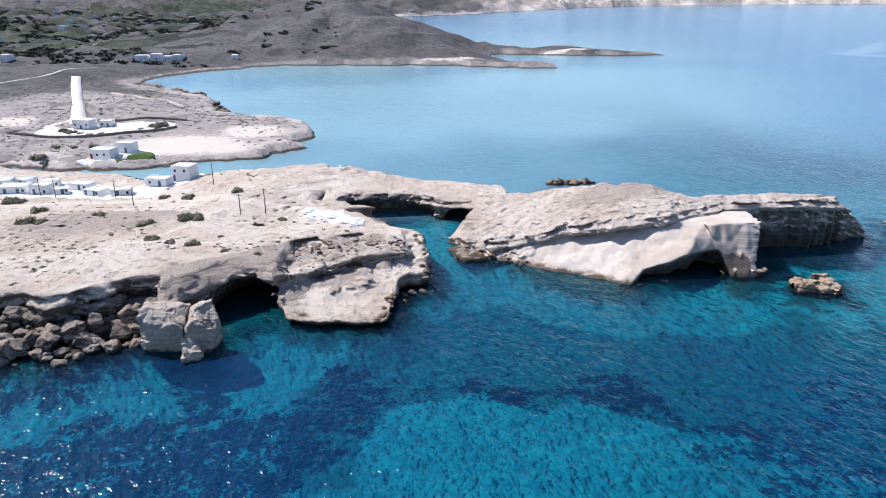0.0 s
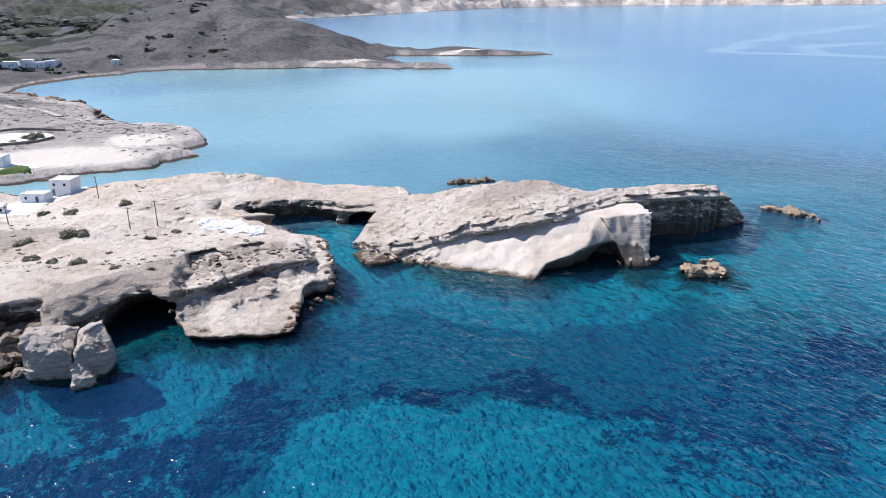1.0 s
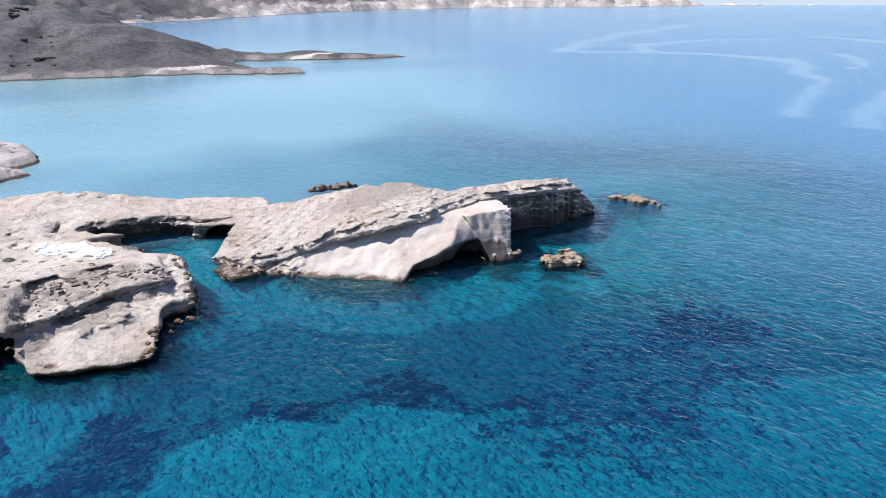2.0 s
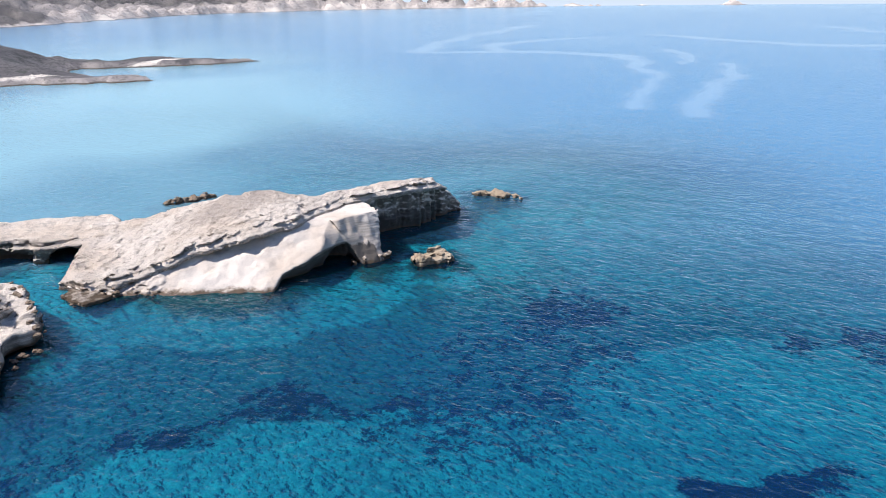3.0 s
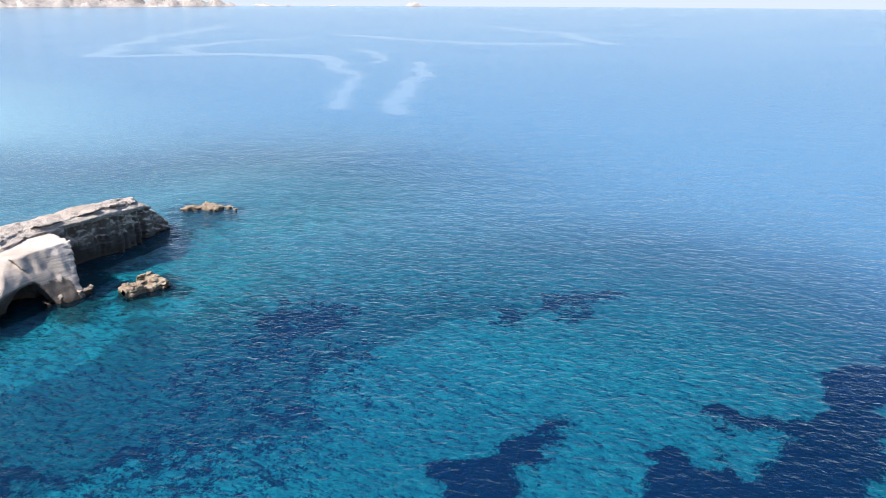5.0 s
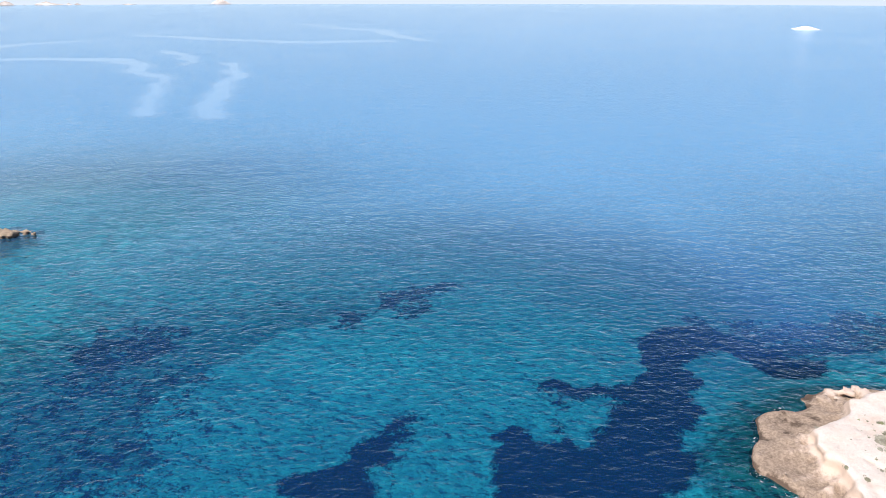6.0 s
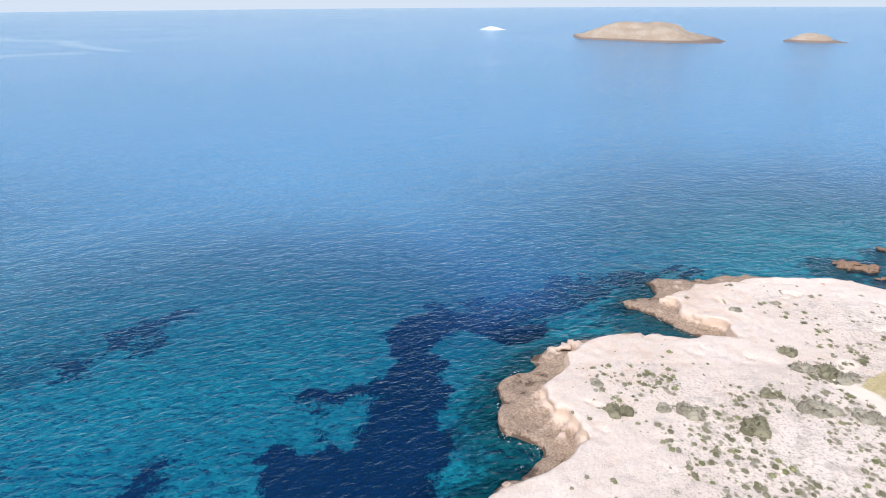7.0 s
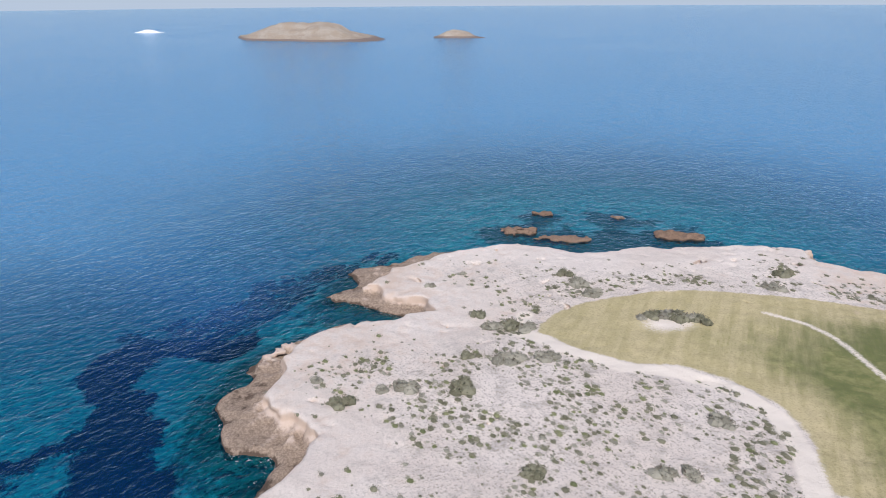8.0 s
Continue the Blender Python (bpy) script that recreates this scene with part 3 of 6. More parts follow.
def island_solid(cap):
    """The islet's body, or the tilted cap of harder beds that lies on it."""
    h = 0.33
    x = np.arange(-6, 122, h)[:, None]
    y = np.arange(148, 226, h)[None, :]
    z = np.arange(-2.5, 17, h)
    wob = 1.2 * fbm2(x, y, 6, 3, 41)
    yy = y + wob
    front, back = np.interp(x, ISLE_X, ISLE_FRONT), np.interp(x, ISLE_X, ISLE_BACK)
    ly, lz = np.interp(x, LEDGE_X, LEDGE_Y), np.interp(x, LEDGE_X, LEDGE_Z)
    cy, cz = np.interp(x, CREST_X, CREST_Y), np.interp(x, CREST_X, CREST_Z)
    ly = np.minimum(ly, cy - 1.5)
    slope = 0.50 * ((x - 41) * 0.46 + (yy - 153) * 0.89) + 0.25 * fbm2(x, y, 12, 3, 42)
    u = np.clip((yy - ly) / (cy - ly), 0, 1)
    w = np.clip((yy - cy) / np.maximum(back - cy, 1.0), 0, 1.3)
    top = np.where(yy < cy, lz + 1.7 + (cz - lz - 1.7) * u ** 0.8, cz * (1 - w ** 1.7)) + 0.28 * fbm2(x, y, 5, 4, 43)
    top = np.minimum(top, 0.5 + 0.5 * (x + 3) + 9 * step01(197, 206, y))
    cutx = np.clip((x - 40) / 6, 0, 1)
    lean = np.interp(x, [50, 60, 74, 82, 120], [0.0, 1.5, 1.4, 0.3, 0.2])
    reach = np.interp(x, [0, 20, 30, 60, 72, 90], [0.6, 1.2, 2.8, 2.8, 1.4, 0.8])
    west, east = x - np.interp(y, [150, 171, 182, 200, 204, 226], [6, 6, -1, 6, -5.5, -5.5]), 115.3 - x + 1.2 * fbm2(x * 0 + y, y, 5, 2, 40)
    sheer = step01(73.5, 78, x)
    flute = np.clip((x - 72) / 8, 0, 1) * 1.5 * fbm2(x, 0 * y, 3.2, 3, 44)
    f = np.full((x.shape[0], y.shape[1], len(z)), -9.0, np.float32)
    for n, zz in enumerate(z):
        low = (np.minimum(np.minimum(slope, lz), top) - zz) * 0.8
        under = 6.0 * cutx * (1 - min(max(zz, 0) / 9.5, 1)) ** 1.3
        foot = front - 3 * (1 - cutx) - 3.4 * cutx + under + lean * max(0.0, zz - 5.5)
        wall = np.maximum(front + 0.6, ly - reach + 1.5 + 0.12 * max(zz - 4, 0))
        low = smin(low, yy - (foot * (1 - sheer) + wall * sheer) + flute, 0.4)
        rib = 2.4 + 0.28 * max(zz, 0) - np.maximum(np.abs(x - 71.0 + 0.12 * max(zz, 0)) * 0.8, np.abs(yy - 160.0 - 1.0 * max(zz, 0)) * 0.8)
        low = np.maximum(low, np.minimum(rib, lz - zz))
        b = zz - lz
        jut = 0.6 * fbm2(0.25 * b + 0 * y, 0.09 * x + 0.05 * y, 0.9, 3, 45)
        inset = np.interp(b, [-0.45, 0.7, 1.1, 1.5, 1.9, 2.6, 3.1, 4.6], [0.0, 0.1, 2.1, 2.3, 1.0, 1.2, 4.2, 7.5])
        upper = np.minimum(np.minimum(top - zz, yy - ly + reach - 1.0 * jut - inset), b + 0.45)
        f[:, :, n] = np.minimum(np.minimum(upper if cap else low, (back - yy) * 0.9 - 0.25 * cap), np.minimum(west, 0.65 * (east - 1.0 * max(zz - 2.0, 0))) - 0.3 * cap)
    band = np.argwhere(np.abs(f) < 2.5)
    px, py, pz = x[band[:, 0], 0], y[0, band[:, 1]], z[band[:, 2]]
    v = f[tuple(band.T)]
    rough = np.interp(px, [0, 16, 24, 73, 80], [1.0, 1.0, 0.03, 0.05, 0.5]) if not cap else np.interp(py - np.interp(px, LEDGE_X, LEDGE_Y), [1.0, 7.0], [0.8, 0.42])
    bed = pz - np.interp(px, LEDGE_X, LEDGE_Z)
    rough = rough * np.interp(bed, [-0.4, 0.7], [0.3, 1.0]) if cap else rough
    v = v + rough * (0.3 * fbm2(bed, 0.03 * px, 1.5, 1, 46) + 0.5 * fbm3(px, py, pz, 3.6, 4, 47)
                     + 0.55 * blocks3(px, py, bed, 3.0, 60, 0.35) + 0.3 * blocks3(px, py, bed, 1.4, 64, 0.4)) + 0.08 * fbm3(px, py, pz, 1.3, 2, 48)
    for ax, ay, az, rx, ry, rz in ((63, 163, 0, 3.7, 7, 5.4), (3, 206, 0, 6, 15, 4.0), (89, 176, 0, 9, 3.5, 3.0)):
        q = np.sqrt(((px - ax) / rx) ** 2 + ((py - ay) / ry) ** 2 + ((pz - az) / rz) ** 2)
        v = np.minimum(v, (q - 1) * min(rx, ry, rz) + 0.4 * fbm3(px, py, pz, 2.5, 2, 49))
    f[tuple(band.T)] = v
    for ax, ay, az, rx, ry, rz in ((63, 163, 0, 3.7, 7, 5.4), (3, 206, 0, 6, 15, 4.0)):
        q = np.sqrt(((x[:, :, None] - ax) / rx) ** 2 + ((y[:, :, None] - ay) / ry) ** 2 + ((z[None, None, :] - az) / rz) ** 2)
        f = np.where(q < 0.8, np.minimum(f, (q - 1) * min(rx, ry, rz)), f).astype(np.float32)
    return skin(f, (x[0, 0], y[0, 0], z[0]), h)


FIELD = rounded([(103, -71), (100, -72.5), (94, -73.3), (85, -78), (79, -85.5), (69.5, -89.5), (60, -89.3), (52, -84.5), (44, -77), (26, -100), (36, -160),
                 (70, -150), (80, -142), (91, -131), (105, -111), (110, -92), (109, -79)])
FIELD_TRACKS = [[(112, -74), (105, -68.5), (100.3, -70.2), (94, -71), (84, -75.7), (78, -83.3), (69, -87.1), (60.2, -86.9), (52.5, -81.9), (44.7, -74.6), (36, -66)],
                [(88, -118), (80, -120.7), (73, -119.6), (65, -115.6), (59.6, -113.2), (48, -108)]]


def shore_height(x, y, sd):
    top = lifted(SHORE_TOPS, x, y, 15.0) + 0.3 * fbm2(x, y, 18, 3, 51) + 0.1 * fbm2(x, y, 3, 3, 52)
    wide = 1.2
    for px, py, deep, reach in ((104, -10, 7.0, 240), (122, -18, 6.5, 160), (133, -38, 3.5, 60), (160, -56, 8.5, 160), (163, -71, 9.5, 140), (160, -86, 5.0, 120)):
        wide = wide + deep * np.exp(-((x - px) ** 2 + (y - py) ** 2) / reach)
    return top, wide + 0.9 * fbm2(x, y, 6, 3, 53)


def shore_solid():
    h = 0.5
    x = np.arange(24, 168, h)[:, None]
    y = np.arange(-200, 4, h)[None, :]
    z = np.arange(-2.0, 8.5, h)
    wx, wy = x + 1.5 * fbm2(x, y, 6, 3, 54), y + 1.5 * fbm2(x, y, 6, 3, 55)
    sd = inside(SHORE, wx, wy)
    top, wide = shore_height(x, y, sd)
    f = np.full((x.shape[0], y.shape[1], len(z)), -9.0, np.float32)
    for n, zz in enumerate(z):
        low = np.minimum(0.85 + 0.05 * sd - zz, sd - 0.8 * zz)
        high = smin((top - zz) * 0.9, (sd - wide - 0.6 * np.maximum(zz - 0.8, 0)) * 0.85, 0.3)
        f[:, :, n] = np.maximum(low, high)
    band = np.argwhere(np.abs(f) < 2.0)
    px, py, pz = x[band[:, 0], 0], y[0, band[:, 1]], z[band[:, 2]]
    steep = np.clip((top[band[:, 0], band[:, 1]] - pz) / 1.2, 0, 1)
    steep = steep * np.interp(pz, [0.9, 1.9], [0.35, 1.0])
    f[tuple(band.T)] += steep * (0.35 * blocks3(px, py, pz, 2.2, 59, 0.5) + 0.85 * fbm3(px, py, pz, 3.0, 4, 56) + 0.3 * fbm2(pz, 0.05 * px, 0.8, 2, 58)) + 0.07 * fbm3(px, py, pz, 1.4, 2, 57)
    return skin(f, (x[0, 0], y[0, 0], z[0]), h)


verts, quads = coast_solid()
cx, cy = verts[:, 0], verts[:, 1]
COAST_TRACKS = [[(-150, 205), (-120, 207), (-96, 211), (-80, 207), (-62, 199), (-50, 196), (-40, 196)], [(-90, 143), (-82, 149), (-76, 158), (-72, 170), (-66, 190), (-60, 200)]]
worn = np.minimum(near_line(COAST_TRACKS[0], cx, cy) / 2.4, near_line(COAST_TRACKS[1], cx, cy) / 1.2)
tilt = verts[:, 2] + 1.0 * fbm2(cx, cy, 9, 4, 8) - 0.05 * (cx + 24)
on_nose = step01(-41, -39, cx) * step01(174, 168, cy)
# Brown beds and rubble, with the scarps' and cave lip's shade painted in.
brown_shade = on_nose * (1.1 * step01(3.2, 3.9, tilt) * step01(6.6, 6.1, tilt) * step01(1.5, 0.5, cy - np.interp(cx, SCARP_X, SCARP_Y)) + 0.62 * step01(5.8, 6.5, verts[:, 2]) * step01(2.0, 0.0, cy - np.interp(cx, RIM_X, RIM_Y)))
brown_shade = brown_shade + 0.95 * step01(-66, -60, cx) * step01(-36, -40, cx) * step01(1.0, -1.0, cy - np.interp(cx, RIM_X, RIM_Y)) * step01(4.5, 5.5, verts[:, 2])
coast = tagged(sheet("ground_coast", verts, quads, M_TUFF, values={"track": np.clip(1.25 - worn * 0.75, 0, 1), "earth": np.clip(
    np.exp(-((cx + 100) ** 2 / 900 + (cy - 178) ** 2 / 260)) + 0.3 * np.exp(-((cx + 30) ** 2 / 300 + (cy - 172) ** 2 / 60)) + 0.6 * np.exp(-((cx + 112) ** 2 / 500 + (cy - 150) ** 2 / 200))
    + 0.5 * np.exp(-((cx + 95) ** 2 / 500 + (cy - 190) ** 2 / 60)) + brown_shade, 0, 1)}), "pale bleached tuff coast with caves and crumbling sea cliffs", "coast", kind="structure")
verts, quads = island_solid(0)
# Undercut below the slope's edge: wet rock and its shade painted dark.
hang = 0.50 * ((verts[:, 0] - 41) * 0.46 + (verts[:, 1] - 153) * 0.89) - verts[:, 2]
wet_shade = 0.9 * step01(0.5, 1.5, hang) * step01(42, 47, verts[:, 0]) * step01(74, 71, verts[:, 0]) * step01(6.5, 3.5, verts[:, 2]) * step01(-1.5, -3.0, verts[:, 1] - np.interp(verts[:, 0], LEDGE_X, LEDGE_Y))
# The sea cliff's stain and shade are painted too, darkest at its foot.
island = tagged(sheet("rock_island", verts, quads, M_SLOPE, values={"seep_shade": wet_shade + step01(73, 80, verts[:, 0]) * step01(112, 103, verts[:, 0]) * (0.1 + 0.75 * step01(8.0, 3.0, verts[:, 2]))}), "long pale tuff islet with tilted ledges and a shaded sea cliff", "rock island")
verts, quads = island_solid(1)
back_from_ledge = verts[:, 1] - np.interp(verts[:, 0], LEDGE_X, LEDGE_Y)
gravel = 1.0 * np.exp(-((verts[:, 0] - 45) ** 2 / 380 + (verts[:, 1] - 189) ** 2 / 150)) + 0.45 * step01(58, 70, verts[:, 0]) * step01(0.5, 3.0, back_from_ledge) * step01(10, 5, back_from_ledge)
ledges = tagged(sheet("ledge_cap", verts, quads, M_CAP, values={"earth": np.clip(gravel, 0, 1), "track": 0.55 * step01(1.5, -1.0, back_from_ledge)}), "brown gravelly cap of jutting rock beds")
ledges.parent = island
verts, quads = shore_solid()
fx, fy = verts[:, 0], verts[:, 1]
field_in = inside(FIELD, fx, fy)
tracks = np.minimum(near_line(FIELD_TRACKS[0], fx, fy) / 1.9, near_line(FIELD_TRACKS[1], fx, fy) / 2.2 + 0.75)
shore = tagged(sheet("ground_shore", verts, quads, M_SHORE, values={
    "field": np.clip(0.5 + field_in / 4, 0, 1),
    "track": np.clip(np.maximum(1.25 - tracks * 0.75, 0.8 * np.exp(-((fx - 94) ** 2 / 34 + (fy + 97) ** 2 / 60))), 0, 1),
    "lush": np.clip((102 - fx) / 42, 0, 1) * np.clip(field_in / 14, 0, 1),
    "scrub": np.clip((inside(SHORE, fx, fy) - 12) / 14, 0, 1)}),
    "bleached rocky shore with dry scrub and a grassy field", "shore", kind="structure")


def main_height(x, y, sd):
    r = np.hypot(x, y)
    near = step01(900, 500, r)
    cliff = np.interp(r, [300, 600, 900, 2200, 3500], [2.2, 3, 3, 5, 15])
    cliff = cliff * (0.55 + 0.9 * np.clip(0.5 + fbm2(x, y, 60 + 0 * r, 3, 61), 0, 1))
    beach = np.exp(-((x + 225) ** 2 / 60 ** 2 + (y - 625) ** 2 / 75 ** 2))
    z = cliff * (1 - 0.85 * beach) * step01(0, 1, sd / (2.0 + 0.006 * r + 26 * beach))
    z = z + np.clip(sd, 0, 900) * np.interp(r, [250, 500, 1000, 2500, 4500], [0.035, 0.045, 0.02, 0.03, 0.06])
    inland = np.clip(sd / 60, 0, 1)
    z = z + inland * (46 * np.exp(-((x + 175) ** 2 / 150 ** 2 + (y - 1010) ** 2 / 190 ** 2)) + 14 * np.exp(-((x + 30) ** 2 / 80 ** 2 + (y - 800) ** 2 / 70 ** 2))
                      + 16 * np.exp(-((x + 110) ** 2 / 90 ** 2 + (y - 860) ** 2 / 90 ** 2)) + 6 * np.exp(-((x - 110) ** 2 / 50 ** 2 + (y - 832) ** 2 / 16 ** 2)))
    z = z + np.clip(sd / 40, 0, 1) * (0.5 + 0.006 * r * (1 - near)) * fbm2(x, y, 45 + 0 * r, 4, 62)
    z = z + np.clip(sd / 400, 0, 1) * step01(1500, 3000, r) * (40 + 60 * fbm2(x, y, 700, 4, 63))
    return np.where(sd > 0, z, np.maximum(sd * 0.25, -4))


def polar(r, a):
    rr, aa = np.meshgrid(r, np.radians(a), indexing="ij")
    return rr * np.sin(aa), rr * np.cos(aa)


MAIN_GRID = []


def mainland():
    r, a = np.geomspace(262, 5300, 400), np.arange(-56, 62, 0.27)
    x, y = polar(r, a)
    wx = x + 0.012 * r[:, None] * fbm2(x / r[:, None] * 300, r[:, None] * 0 + np.log(r[:, None]) * 150, 9, 3, 64)
    wy = y + 0.012 * r[:, None] * fbm2(x / r[:, None] * 300, r[:, None] * 0 + np.log(r[:, None]) * 150, 9, 3, 65)
    sd = inside(MAIN, wx, wy)
    z = main_height(x, y, sd)
    MAIN_GRID.append((np.log(r), a, z))
    q = grid_quads(*x.shape)[:, ::-1]
    q = q[(sd.ravel()[q] > -14).any(1)]
    used, q2 = np.unique(q, return_inverse=True)
    pts = np.stack([x.ravel(), y.ravel(), z.ravel()], 1)[used]
    sd, rr = sd.ravel()[used], np.hypot(pts[:, 0], pts[:, 1])
    px, py = pts[:, 0], pts[:, 1]
    point = step01(-40, 40, 470 - py - 0.25 * (px + 150)) * step01(-330, -250, px)
    far = step01(2200, 3000, rr)
    strip = np.clip(1.2 - sd / np.interp(rr, [300, 600, 750, 900, 3000], [20, 34, 36, 22, 45]), 0, 1)
    bare = np.maximum(point * 0.56, strip * np.interp(rr, [300, 700, 1500, 3000], [1, 0.50, 0.42, 1.0]))
    clean = np.maximum(np.exp(-((px + 118) ** 2 / 38 ** 2 + (py - 300) ** 2 / 22 ** 2)), 0.9 * np.exp(-((px + 95) ** 2 / 20 ** 2 + (py - 328) ** 2 / 22 ** 2)) + 0.8 * np.exp(-((px + 222) ** 2 / 16 ** 2 + (py - 347) ** 2 / 22 ** 2)))
    clean = np.maximum(clean, 1.1 * np.exp(-((px + 440) ** 2 / 34 ** 2 + (py - 850) ** 2 / 9 ** 2)) + np.exp(-((px - 125) ** 2 / 50 ** 2 + (py - 812) ** 2 / 5 ** 2)) + 0.7 * np.exp(-((px - 0) ** 2 / 70 ** 2 + (py - 700) ** 2 / 9 ** 2)))
    pu, pv = px / 85 + 0.6 * fbm2(px, py, 200, 2, 66), py / 60 + 0.4 * fbm2(px, py, 160, 2, 67)
    clean = np.maximum(clean, 0.62 * np.exp(-((px + 225) ** 2 / 75 ** 2 + (py - 625) ** 2 / 95 ** 2)) * np.clip(1.5 - sd / 22, 0, 1))
    plots = np.floor(pu) * 7.13 + np.floor(pv) * 3.7
    hedge = np.clip(1.3 - np.minimum(np.abs(pu - np.round(pu)) * 85, np.abs(pv - np.round(pv)) * 60) / 9.0, 0, 1) * step01(-200, -300, px) * step01(640, 720, py) * step01(2600, 1800, rr)
    green = np.where((np.sin(plots * 12.9898) * 43758.5453) % 1 > 0.45, 1.0, 0.0) * step01(-230, -330, px) * step01(700, 800, py) * step01(2600, 1800, rr)
    ob = sheet("ground_mainland", pts, q2.reshape(-1, 4), M_HILLS, values={"bare": np.maximum(bare, far * np.clip(0.75 - sd / 900, 0.2, 1)), "clean": np.maximum(clean, 0.8 * far * (strip > 0.3) * np.clip(0.35 + 1.2 * fbm2(px, py, 140, 3, 68), 0, 1)), "green": green, "hedge": hedge})
    return tagged(ob, "scrub-covered hills, farm plots and pale shore round a wide bay", "mainland", kind="structure")


main = mainland()

# ---- sea ----
ISLE = rounded([*zip(ISLE_X, ISLE_FRONT), *zip(ISLE_X[::-1], ISLE_BACK[::-1])], 2)
MEADOWS = [  # thick seagrass beds on the sand, as outlines on the sea bed
    [(77, 60.5), (82, 53.8), (90, 51.8), (102, 48), (93, 47), (85, 46), (78, 43.5), (66, 42), (66, 50), (74, 56)],
    [(85, 27), (92, 28), (101, 33), (103, 29), (100, 23), (107, 22), (102, 18), (105, 15), (112, 15), (119, 13), (116, 22), (116, 29), (121, 24), (125, 13),
     (137, 10), (148, 12), (160, 7), (171, -5), (161, -25), (149, -24), (146, -16), (154, -10), (150, -2), (142, 1), (135, 1), (129, -1), (121, -3), (110, 0),
     (100, 0), (85, 3), (66, 12), (70, 28)],
]
PATCHES = [  # thinner, patchy growth
    [(-4, 112.5), (6, 115.5), (17, 116.5), (31, 113.5), (31, 107.5), (16, 108.5), (6, 110.5), (-4, 110.5)],
    [(-15, 112), (-17, 96), (-24, 84), (-10, 66), (-76, 52), (-76, 90), (-66, 103), (-56, 105), (-42, 104), (-28, 118)],
    [(-54, 113), (-49, 116), (-46, 112), (-50, 109)], [(-90, 104), (-76, 106), (-66, 110), (-70, 114), (-88, 110)],
    [(91, 121), (102, 124), (116, 116), (111, 108), (96, 107), (88, 114)],
    [(136, 81), (152, 77), (168, 69), (159, 64), (140, 69), (132, 77)],
    [(40, 103), (50, 103), (57, 100), (51, 98), (42, 100)],
    [(-64, 117), (-47, 119), (-44, 111), (-52, 107), (-62, 110)],
    [(165, -2), (176, -8), (190, -40), (182, -80), (166, -44), (158, -28)],
]
REEF = rounded([(-19, 84), (-15, 99), (-10, 106), (-2, 110), (8, 111), (20, 108), (30, 107.5), (40, 102), (51, 99), (60, 94), (73, 81), (84, 90), (99, 91), (118, 86),
                (130, 82), (141, 71), (158, 65), (186, 58), (215, 70), (230, 130), (160, 150), (119, 140), (82, 138), (76, 146), (62, 136), (45, 134), (30, 142), (10, 150),
                (-2, 140), (-20, 126), (-32, 112), (-30, 92)], 3)


SKERRIES = [(85.3, 150.5, 5), (134.5, 193.5, 8), (37, 245, 3), (46, 246, 4), (71, 159.5, 4), (169.5, -110, 6), (157.5, -118, 8), (180, -127.5, 4),
            (143.5, -147, 8), (166, -146, 5), (152, -132, 6)]


def sea_depth(x, y):
    land = np.maximum(np.maximum(inside(COAST, x, y), inside(SHORE, x, y)), np.maximum(inside(ISLE, x, y), inside(MAIN, x, y)))
    off = -land
    deep = 5.2 + 0.9 * np.exp(-((x + 30) ** 2 / 1200 + (y - 80) ** 2 / 900)) - 0.8 * np.exp(-((x - 18) ** 2 + (y - 94) ** 2) / 700) + 34 * step01(150, 620, np.hypot(x - 10, y - 60) + 0.7 * (x - 60) + 1.3 * np.clip(20 - y, 0, 120)) + 0.7 * np.exp(-((x - 78) ** 2 + (y - 78) ** 2) / 1200) - 1.2 * np.exp(-((x - 60) ** 2 + (y - 145) ** 2) / 160)
    deep = deep + 0.5 * fbm2(x, y, 30, 3, 71)
    inlet = np.exp(-((x + 2) ** 2 / 22 ** 2 + (y - 188) ** 2 / 34 ** 2))
    deep = deep * (1 - 0.55 * inlet)
    for rx, ry, rr in SKERRIES:
        deep = np.minimum(deep, 0.9 + 0.13 * np.clip(np.hypot(x - rx, y - ry) - rr, 0, None) + 0.6 * fbm2(x, y, 5, 3, 70))
    bay = step01(195, 260, y) * step01(170, 20, x - 0.16 * (y - 250)) * step01(1500, 600, y)
    deep = deep * (1 - bay) + bay * np.minimum(deep, 2.6 + 0.012 * np.clip(off - 50, 0, 900))
    return np.minimum(deep, 0.3 + np.clip(off, 0, None) * 0.45 + 0.25 * fbm2(x, y, 8, 3, 72)).clip(0.15, None), off


